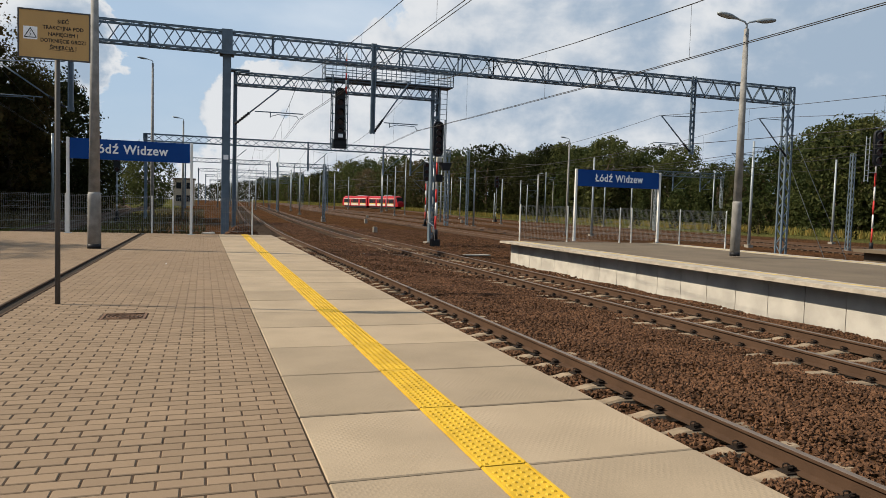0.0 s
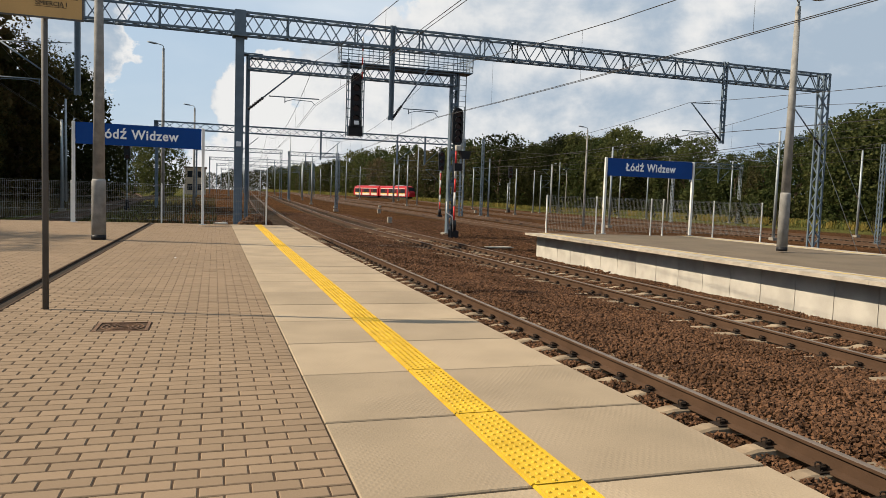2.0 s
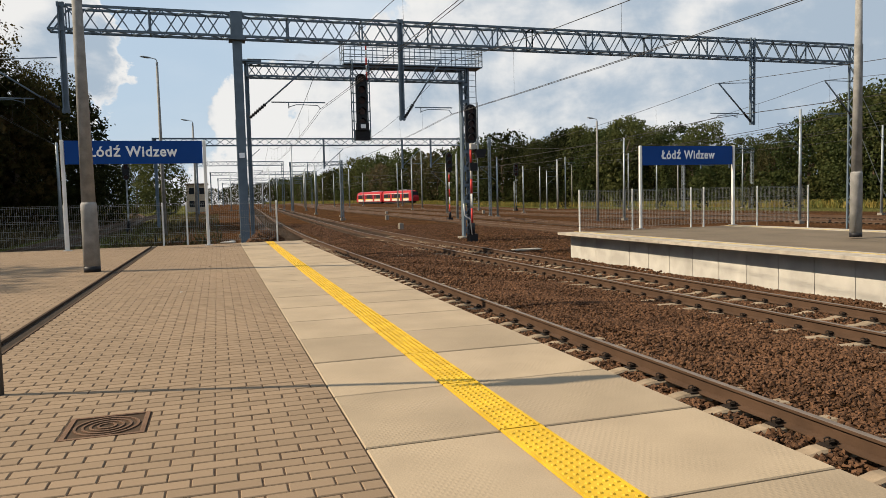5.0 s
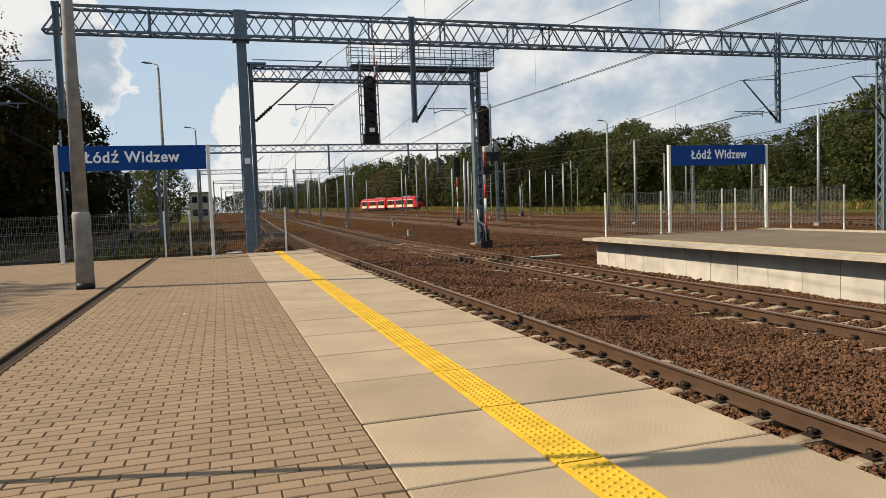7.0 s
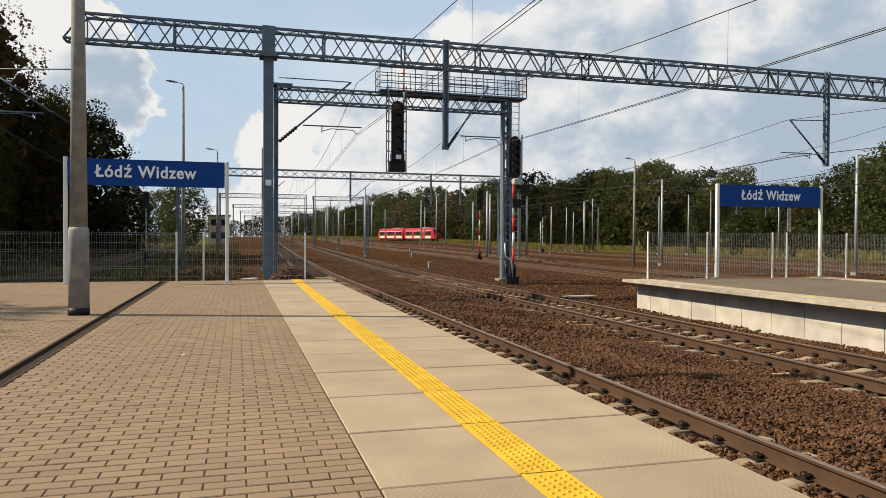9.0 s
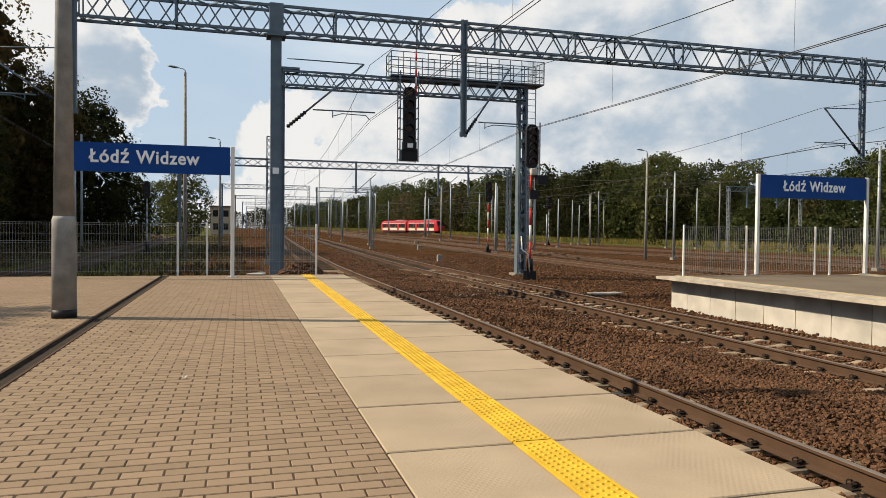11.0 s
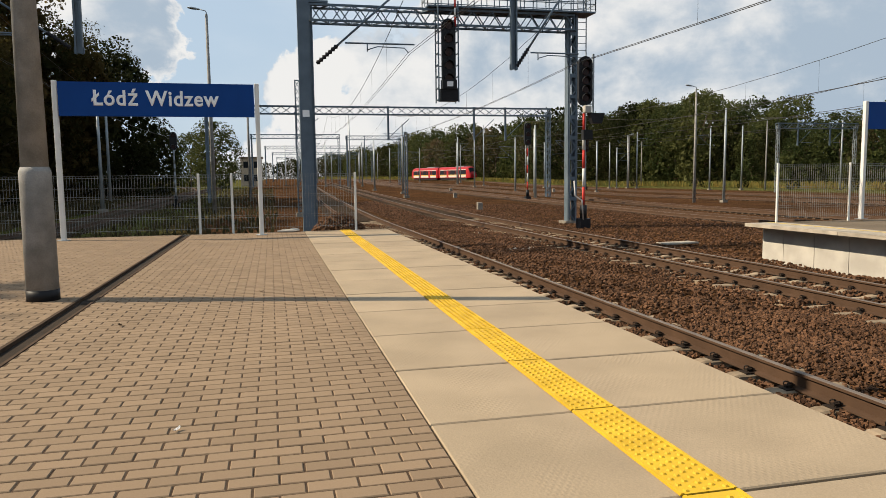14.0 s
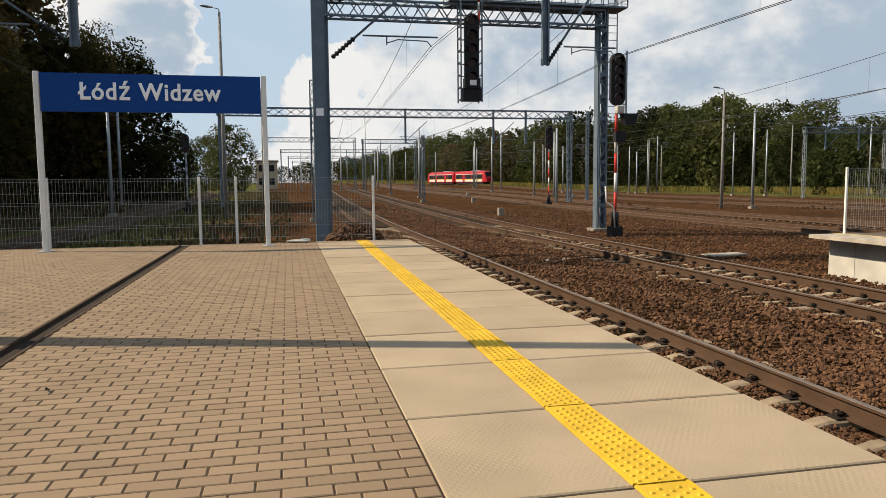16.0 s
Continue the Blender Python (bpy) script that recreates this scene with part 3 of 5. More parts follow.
bm = bmesh.new()
box(bm, (26.1, -30, -0.18), (33.5, 23.8, -0.04))
box(bm, (26.5, -30, -1.4), (33.0, 23.6, -0.18))
part("platform_third", bm, M_ASPHALT, None)
tagged(bpy.data.objects["platform_third"], "low concrete platform beyond the island platform", "platform", kind="structure")


# ---- tracks ----
def rail_profile():
    return [(-0.075, 0), (0.075, 0), (0.075, 0.012), (0.012, 0.03), (0.010, 0.128), (0.036, 0.142), (0.036, 0.168), (0.026, 0.172), (-0.026, 0.172), (-0.036, 0.168), (-0.036, 0.142), (-0.010, 0.128), (-0.012, 0.03), (-0.075, 0.012)]


def make_rail(fx, off, ys, parent, detail=True):
    prof = rail_profile() if detail else [(-0.07, 0), (0.07, 0), (0.036, 0.05), (0.036, 0.172), (-0.036, 0.172), (-0.036, 0.05)]
    bm = bmesh.new()
    rings = []
    for y in ys:
        x = fx(y)
        z = gz(x, y) + 0.025
        rings.append([bm.verts.new((x + off + px, y, z + pz)) for px, pz in prof])
    n = len(prof)
    for r0, r1 in zip(rings, rings[1:]):
        for k in range(n):
            bm.faces.new((r0[k], r0[(k + 1) % n], r1[(k + 1) % n], r1[k]))
    ob = part("rail", bm, M_RAIL, parent)
    ob.data.materials.append(M_RAILTOP)
    for p in ob.data.polygons:
        c = p.center
        if p.normal.z > 0.55 and c.z - gz(c.x - off, c.y) > 0.17:
            p.material_index = 1
    return ob


def sleeper_mesh():
    bm = bmesh.new()
    secs = [(-1.3, 0.0), (-1.28, -0.0), (-0.5, -0.0), (-0.35, -0.03), (0.35, -0.03), (0.5, 0.0), (1.28, 0.0), (1.3, 0.0)]
    rings = []
    for x, dz in secs:
        w = 0.115
        rings.append([bm.verts.new((x, y, z)) for y, z in ((-w, -0.16), (w, -0.16), (w - 0.025, dz - 0.012), (w - 0.05, dz + 0.008), (-w + 0.05, dz + 0.008), (-w + 0.025, dz - 0.012))])
    for a, b in zip(rings, rings[1:]):
        for k in range(6):
            bm.faces.new((a[k], a[(k + 1) % 6], b[(k + 1) % 6], b[k]))
    bm.faces.new(rings[0][::-1])
    bm.faces.new(rings[-1])
    return bm


def clip_mesh():
    """Two spring loops beside one rail seat."""
    bm = bmesh.new()
    for side in (-1, 1):
        x = side * 0.095
        for yy in (-0.035, 0.035):
            ring = [(x + side * 0.03 * math.cos(a), yy * 0.8 + 0.008 * math.sin(2 * a), 0.036 + 0.03 * math.sin(a)) for a in np.linspace(-1.2, 4.3, 10)]
            tube(bm, ring, 0.008, 5)
        tube(bm, [(x - side * 0.035, -0.045, 0.045), (x - side * 0.045, 0.0, 0.035), (x - side * 0.035, 0.045, 0.045)], 0.011, 5)
        box(bm, (x - 0.03, -0.025, 0.0), (x + 0.03, 0.025, 0.04))
    box(bm, (-0.17, -0.07, 0.0), (0.17, 0.07, 0.014))
    return bm


SLEEPER, CLIPS = None, None


def track(fx, y0, y1, label, near=0, straight_to=34, detail=True, wood=None):
    """A track whose middle is at fx(y). near: up to which y its sleepers are pieces of their own, with clips."""
    global SLEEPER, CLIPS
    t = empty("railway_track", (0, 0, 0), label, "railway track", "tracks", "structure")
    ys = sorted({y0, *(float(y) for y in np.arange(y0, straight_to, 8.0)), *(y for y in (straight_to,) if y0 < y < y1), *(float(y) for y in np.arange(max(y0, straight_to), y1, 6.0)), y1})
    for s in (-0.7535, 0.7535):
        make_rail(fx, s, ys, t, detail)
    n = int((min(near, y1) - y0) / 0.6)
    for i in range(max(0, n)):
        y = y0 + i * 0.6
        x = fx(y)
        if SLEEPER is None:
            o = SLEEPER = part("sleeper", sleeper_mesh(), M_SLEEPER, t)
            CLIPS = part("rail_clip", clip_mesh(), M_CLIP, o)
            c = CLIPS
        else:
            o = SLEEPER.copy()
            scene.collection.objects.link(o)
            c = CLIPS.copy()
            scene.collection.objects.link(c)
        o.parent, c.parent = t, o
        o.matrix_basis = pose(x, y, gz(x, y) + 0.022)
        c.matrix_basis = pose(0.7535, 0, 0.004)
        if y > 34:
            bpy.data.objects.remove(c)
            continue
        c2 = CLIPS.copy()
        scene.collection.objects.link(c2)
        c2.parent = o
        c2.matrix_basis = pose(-0.7535, 0, 0.004)
    rest = np.arange(y0 + max(0, n) * 0.6, min(y1, 190), 0.6)
    if len(rest):
        V, F = [], []
        for i, y in enumerate(rest):
            x = fx(y)
            z = gz(x, y)
            for j, (a, b, c) in enumerate(((-1, -1, -1), (1, -1, -1), (1, 1, -1), (-1, 1, -1), (-1, -1, 1), (1, -1, 1), (1, 1, 1), (-1, 1, 1))):
                V.append((x + a * 1.3, y + b * 0.1, z - 0.06 + (0.085 if c > 0 else 0)))
            F += [[8 * i + k for k in q] for q in ((4, 5, 6, 7), (0, 1, 5, 4), (1, 2, 6, 5), (2, 3, 7, 6), (3, 0, 4, 7))]
        ob = fast_mesh("far_sleepers", V, F, wood or M_SLEEPER)
        ob.parent = t
        tagged(ob, "concrete sleepers further along", kind="stuff")
    return t


NEAR, SECOND = 3.45, 8.62
track(lambda y: NEAR + bend(y), -14, 420, "rusty rails on concrete sleepers beside the paved platform", 46, wood=M_BROWNSLEEPER)
track(lambda y: SECOND + bend(y) * 1.05, -14, 420, "rusty rails on concrete sleepers along the island platform", 46, wood=M_BROWNSLEEPER)


def spread(y):
    """The sidings lie wider apart beside the platforms and draw together further on."""
    u = min(1.0, max(0.0, (y - 60.0) / 120.0))
    return 1.2 - 0.2 * u * u * (3 - 2 * u)


def fa(y):
    return 19.6 * (1.0 + (spread(y) - 1.0) * 0.6) - 1.2 * min(1, max(0, (y - 35) / 25)) + (0 if y < 80 else 0.055 * (y - 80) ** 2 / (y - 80 + 20))


def fb(y):
    return 24.6 * spread(y) - 0.02 * max(0, y - 42) + (0 if y < 90 else 0.06 * (y - 90) ** 2 / (y - 90 + 20))


def fc(y):
    return 38.5 * spread(y) - 0.085 * max(0, min(y, 150) - 50) + (0 if y < 150 else 0.03 * (y - 150))


def fd(y):
    t = max(0.0, y - 215.0)
    return 44.5 * spread(y) + 0.09 * max(0.0, min(y, 195) - 60) - 0.3 * t * t / (t + 12.0)


track(fa, -10, 400, "rusty rails of the sidings beyond the island platform", 0, 34, False, M_BROWNSLEEPER)
track(fb, 24, 400, "rusty rails of the sidings beyond the island platform", 0, 34, False, M_BROWNSLEEPER)
track(fc, 10, 400, "rusty rails of the sidings in the middle of the yard", 0, 34, False, M_BROWNSLEEPER)
track(fd, 10, 420, "rusty rails that carry the red railcar", 0, 34, False, M_BROWNSLEEPER)
track(lambda y: -9.6 - 0.0009 * max(0, y - 70) ** 2, 29, 170, "overgrown rails behind the fence", 0, 34, False, M_SHADEDSLEEPER)
track(lambda y: -13.8 + 0.075 * max(0, y - 60) - 0.0009 * max(0, y - 90) ** 2, 29, 170, "overgrown rails behind the fence", 0, 34, False, M_SHADEDSLEEPER)


def stones(n, x0, x1, y0, y1, size, seed, zbase, name="ballast", keep=None):
    """Loose angular stones, each a squashed octahedron."""
    rng = np.random.default_rng(seed)
    x, y = rng.uniform(x0, x1, n), rng.uniform(y0, y1, n)
    if keep is not None:
        k = keep(x, y)
        x, y = x[k], y[k]
        n = len(x)
    z = zbase(x, y) if callable(zbase) else np.full(n, zbase)
    z = z + rng.uniform(-0.35, 0.35, n) * size
    d = np.array([[1, 0, 0], [-1, 0, 0], [0, 1, 0], [0, -1, 0], [0, 0, 1], [0, 0, -1]], float)
    s = rng.uniform(0.75, 1.15, (n, 6, 1)) * size * rng.uniform(0.6, 1.2, (n, 1, 1))
    p = d[None] * s + rng.normal(0, 0.16, (n, 6, 3)) * size
    q = rng.normal(size=(n, 4))
    q /= np.linalg.norm(q, axis=1, keepdims=True)
    w, a, b, c = q.T
    Rm = np.stack([1 - 2 * (b * b + c * c), 2 * (a * b - c * w), 2 * (a * c + b * w), 2 * (a * b + c * w), 1 - 2 * (a * a + c * c), 2 * (b * c - a * w), 2 * (a * c - b * w), 2 * (b * c + a * w), 1 - 2 * (a * a + b * b)], -1).reshape(n, 3, 3)
    p = np.einsum("nij,nkj->nki", Rm, p)
    p[:, :, 2] *= 0.88
    p += np.stack([x, y, z], -1)[:, None]
    f = np.array([[0, 2, 4], [2, 1, 4], [1, 3, 4], [3, 0, 4], [2, 0, 5], [1, 2, 5], [3, 1, 5], [0, 3, 5]])
    F = (f[None] + 6 * np.arange(n)[:, None, None]).reshape(-1, 3)
    ob = fast_mesh(name, p.reshape(-1, 3), F, M_BALLAST)
    return tagged(ob, "reddish-brown crushed-stone ballast between the tracks", "ballast", kind="stuff")


def on_sleeper(x, y):
    yy = np.mod(y + 14 + 0.3, 0.6) - 0.3
    out = np.ones(len(x), bool)
    for c in (NEAR, SECOND):
        out &= ~((np.abs(x - c) < 1.33) & (x < NEAR + 0.8 if c == NEAR else x > 0) & (np.abs(yy) < 0.074))
        for s in (-0.7535, 0.7535):
            out &= ~(np.abs(x - c - s) < 0.1)
    return out


def heap(x, y):
    """Level of the ballast: a shallow ridge between the two tracks."""
    mid = np.clip(2.0 - 2.0 * np.abs(x - 6.05) / 1.8, 0, 1)
    return -0.93 + 0.065 * mid + 0.02 * np.sin(x * 3.1 + y * 1.7)


stones(43000, 3.3, P2X + 0.35, 2.4, 11.0, 0.028, 11, heap, keep=on_sleeper)
stones(40000, 3.3, P2X + 0.35, 11.0, 20.0, 0.03, 14, heap, keep=on_sleeper)
stones(32000, 2.4, P2X + 0.35, 20.0, 44.0, 0.042, 12, heap, keep=on_sleeper)
def yard_level(x, y):
    return land(x, y) - 0.035


def clear_of_rails(x, y):
    out = ~((np.abs(x - 8.62 - 0.4) < 1.0) & (y < 60))
    for f in (fa, fb):
        out &= np.abs(x - np.array([f(v) for v in y])) > 0.95
    return out


stones(15000, 2.6, 11.8, 44.0, 72.0, 0.06, 16, yard_level, keep=lambda x, y: (np.abs(x - NEAR - 0.8) > 0.95) & (np.abs(x - SECOND - 0.8) > 0.95))
stones(15000, 10.9, 24.0, 26.4, 62.0, 0.046, 15, yard_level, keep=clear_of_rails)
stones(3600, -0.2, 1.9, 27.6, 31.0, 0.05, 13, lambda x, y: -0.95 + 1.25 * np.clip(1 - ((x - 0.9) / 1.15) ** 2 - ((y - 28.6) / 1.3) ** 2, 0, 1))


# ---- lattice portals and masts ----
def lattice(bm, a, b, w, h, step, chord=0.09, brace=0.045):
    """A lattice girder from a to b along x (or a mast along z): four chords, zigzag braces on every face."""
    a, b = Vector(a), Vector(b)
    ax = (b - a).normalized()
    if abs(ax.z) < 0.9:
        s, u = Vector((0, 1, 0)), Vector((0, 0, 1))
    else:
        s, u = Vector((0, 1, 0)), Vector((1, 0, 0))
    cs = [s * (i * w / 2) + u * (j * h / 2) for i, j in ((-1, -1), (1, -1), (1, 1), (-1, 1))]
    for c in cs:
        beam(bm, a + c, b + c, chord)
    n = max(2, int(round((b - a).length / step)))
    for f in range(4):
        c0, c1 = cs[f], cs[(f + 1) % 4]
        for i in range(n):
            p, q = a + (b - a) * (i / n), a + (b - a) * ((i + 1) / n)
            if (i + f) % 2:
                beam(bm, p + c0, q + c1, brace)
            else:
                beam(bm, p + c1, q + c0, brace)
    for i in (0, n):
        p = a + (b - a) * (i / n)
        for f in range(4):
            beam(bm, p + cs[f], p + cs[(f + 1) % 4], brace)


def insulator(bm, a, b, r=0.06):
    a, b = Vector(a), Vector(b)
    n = 7
    pts, rad = [], []
    for i in range(n * 2 + 1):
        pts.append(a + (b - a) * (i / (2 * n)))
        rad.append(r if i % 2 else r * 0.45)
    tube(bm, pts, rad, 8)


def cantilever(parent, hinge, tip, tie, tube_a, tube_b, arm_a, arm_b):
    """The bracket that carries the wires: a strut with its insulator, a registration tube and a steady arm."""
    bm = bmesh.new()
    h, t = Vector(hinge), Vector(tip)
    tube(bm, [h + (t - h) * 0.24, t], 0.035, 6)
    if tie:
        tube(bm, [Vector(tie), t], 0.02, 6)
    part("strut", bm, M_STEEL, parent)
    bm = bmesh.new()
    insulator(bm, h, h + (t - h) * 0.24, 0.075)
    part("insulator", bm, M_BLACK, parent, "dark ribbed insulator")
    bm = bmesh.new()
    tube(bm, [tube_a, tube_b], 0.025, 6)
    m = Vector(arm_a)
    tube(bm, [Vector((m.x, m.y, tube_a[2])), m + Vector((0, 0, -0.05))], 0.018, 6)
    tube(bm, [m, Vector((m.x + 0.25 * (arm_b[0] - m.x), m.y, m.z + 0.1)), Vector((m.x + 0.9 * (arm_b[0] - m.x), m.y, m.z + 0.08)), arm_b], 0.016, 6)
    part("steady_arm", bm, M_STEEL, parent)


PY = 32.7


def main_portal():
    p = empty("catenary_portal", (0.38, PY, gz(0, PY)), "grey steel lattice portal carrying overhead wires across the station", "catenary portal")
    o = Vector((0.38, PY, gz(0, PY)))

    def P(*v):
        return Vector(v) - o

    bm = bmesh.new()
    zc = 8.0
    segs = [(-5.45, 0.38), (0.38, 12.6), (12.6, 30.5)]
    for a, b in segs:
        lattice(bm, P(a, PY, zc), P(b, PY, zc - 0.0), 0.6, 0.84, 0.52, 0.085, 0.04)
    for x in (-2.7, 2.3, 5.2, 8.1, 11.0, 15.5, 18.5, 21.5, 27.2):
        for s in (-0.3, 0.3):
            beam(bm, P(x, PY + s, zc - 0.42), P(x, PY + s, zc + 0.42), 0.055)
        for z in (zc - 0.42, zc + 0.42):
            beam(bm, P(x, PY - 0.3, z), P(x, PY + 0.3, z), 0.05)
    part("girder", bm, M_STEEL, p, "blue-grey lattice girder")
    bm = bmesh.new()
    for s in (-0.3, 0.3):
        beam(bm, P(-6.05, PY + s, zc - 0.42), P(-5.45, PY + s, zc - 0.42), 0.07)
        beam(bm, P(-6.05, PY + s, zc - 0.42), P(-5.45, PY + s, zc + 0.42), 0.05)
        beam(bm, P(-5.75, PY + s, zc), P(-5.45, PY + s, zc - 0.42), 0.04)
    beam(bm, P(-6.05, PY - 0.3, zc - 0.42), P(-6.05, PY + 0.3, zc - 0.42), 0.06)
    part("girder_tip", bm, M_STEEL, p)
    # solid mast
    bm = bmesh.new()
    for x0, x1, y0, y1 in ((-0.17, -0.145, -0.17, 0.17), (0.145, 0.17, -0.17, 0.17), (-0.145, 0.145, -0.165, -0.135)):
        box(bm, (x0, y0, 0.0), (x1, y1, zc - 0.5 - o.z))
    box(bm, (-0.3, -0.36, zc - 0.55 - o.z), (0.3, 0.36, zc - 0.47 - o.z))
    box(bm, (-0.22, -0.345, zc - 0.47 - o.z), (0.22, 0.345, zc + 0.5 - o.z))
    part("mast", bm, M_STEEL, p, "solid steel mast")
    bm = bmesh.new()
    box(bm, (-0.45, -0.45, -0.1), (0.45, 0.45, 0.45))
    part("footing", bm, M_CONC, p, "concrete footing")
    bm = bmesh.new()
    box(bm, (-0.1, -0.185, 3.92), (0.1, -0.172, 4.12))
    part("mast_plate", bm, M_TEXT, p, "small pale plate")
    # lattice leg at the far side
    bm = bmesh.new()
    lattice(bm, P(30.65, PY, gz(30, PY)), P(30.65, PY, zc + 0.5), 0.4, 0.36, 0.5, 0.085, 0.045)
    part("lattice_leg", bm, M_STEEL, p)
    # hanging posts
    for x, zb in ((-5.6, 4.6), (6.74, 4.45), (24.0, 4.4)):
        bm = bmesh.new()
        if x > 20:
            for s in (-0.1, 0.1):
                beam(bm, P(x + s, PY - 0.36, zc + 0.5), P(x + s, PY - 0.36, zb), 0.06, 0.12)
            for k in range(12):
                z = zb + 0.1 + k * (zc + 0.3 - zb) / 12
                beam(bm, P(x - 0.1, PY - 0.36, z), P(x + 0.1, PY - 0.36, z), 0.05, 0.12)
        else:
            for s in (-0.075, 0.075):
                beam(bm, P(x + s, PY - 0.36, zc + 0.5), P(x + s, PY - 0.36, zb), 0.05, 0.14)
            beam(bm, P(x, PY - 0.34, zc + 0.5), P(x, PY - 0.34, zb + 0.05), 0.11, 0.03)
            for z in (zb + 0.1, zc - 0.42, zc + 0.42):
                beam(bm, P(x - 0.13, PY - 0.36, z), P(x + 0.13, PY - 0.36, z), 0.06, 0.16)
        part("hanging_post", bm, M_STEEL, p)
    y = PY - 0.4
    cantilever(p, P(0.72, y, 4.5), P(3.23, y, 6.71), P(0.72, y, 6.72), P(1.55, y, 5.11), P(3.61, y, 5.12), P(2.2, y, 4.93), P(3.43, y, 4.87))
    cantilever(p, P(6.82, y, 4.55), P(8.42, y, 6.9), P(6.82, y, 6.9), P(7.28, y, 4.99), P(8.87, y, 4.99), P(7.52, y, 4.82), P(8.86, y, 4.74))
    cantilever(p, P(23.9, y, 4.55), P(22.06, y, 6.31), P(23.9, y, 6.38), P(23.2, y, 4.92), P(21.6, y, 4.92), P(23.1, y, 4.75), P(21.9, y, 4.7))
    cantilever(p, P(30.3, y, 4.6), P(28.3, y, 6.6), P(30.3, y, 6.6), P(29.6, y, 5.0), P(28.0, y, 5.0), P(29.4, y, 4.85), P(28.3, y, 4.78))
    cantilever(p, P(-5.8, y, 4.75), P(-8.2, y, 6.4), P(-5.8, y, 6.55), P(-6.6, y, 5.1), P(-8.6, y, 5.1), P(-6.9, y, 4.95), P(-8.3, y, 4.88))


main_portal()


def guy_wire(x, y, top, foot):
    t = empty("guy_wire", (*foot, gz(*foot)), "thin steel guy wire anchored in the yard ground", "guy wire", "guy wires")
    g = gz(*foot)
    bm = bmesh.new()
    tube(bm, [(x - foot[0], y - foot[1], top - g), (0, 0, 0.12)], 0.016, 5)
    part("wire", bm, M_GALV, t)
    bm = bmesh.new()
    box(bm, (-0.2, -0.2, -0.1), (0.2, 0.2, 0.14))
    part("anchor", bm, M_CONC, t, "concrete anchor block")


guy_wire(30.7, 32.4, 6.0, (34.3, 31.5))
guy_wire(30.7, 32.9, 5.0, (34.15, 32.9))
GY, GK = 41.5, 1.142


def signal_lights(t, c, w, h, n, name="signal_head"):
    """A black signal head with hooded lenses that faces the platform."""
    bm = bmesh.new()
    x, y, z = c
    vs = box(bm, (x - w / 2, y - 0.02, z - h / 2), (x + w / 2, y + 0.16, z + h / 2))
    bmesh.ops.bevel(bm, geom=[e for e in bm.edges if abs(e.verts[0].co.y - e.verts[1].co.y) > 0.1], offset=w * 0.48, segments=7, profile=0.5, affect="EDGES")
    head = part(name, bm, M_BLACK, t, "black signal head")
    for i in range(n):
        zz = z + (h / 2 - w * 0.5) * (1 - 2 * i / (n - 1))
        bm = bmesh.new()
        r = min(w * 0.3, (h - w) / (n - 1) * 0.42)
        tube(bm, [(x, y - 0.045, zz), (x, y - 0.02, zz)], r, 12)
        part("lens", bm, M_LENS, head, "unlit dark lens")
        bm = bmesh.new()
        rows = []
        for a in np.linspace(-0.4, math.pi + 0.4, 10):
            ca, sa = math.cos(a), math.sin(a)
            deep = 0.09 + 0.13 * max(0.0, sa)
            rows.append([bm.verts.new((x + rr * ca, yy, zz + rr * sa)) for rr, yy in ((r + 0.015, y - 0.02), (r + 0.015, y - 0.02 - deep), (r + 0.027, y - 0.02 - deep), (r + 0.027, y - 0.02))])
        for q0, q1 in zip(rows, rows[1:]):
            for k in range(4):
                bm.faces.new((q0[k], q0[(k + 1) % 4], q1[(k + 1) % 4], q1[k]))
        bm.faces.new(rows[0])
        bm.faces.new(rows[-1][::-1])
        part("hood", bm, M_BLACK, head)
    return head


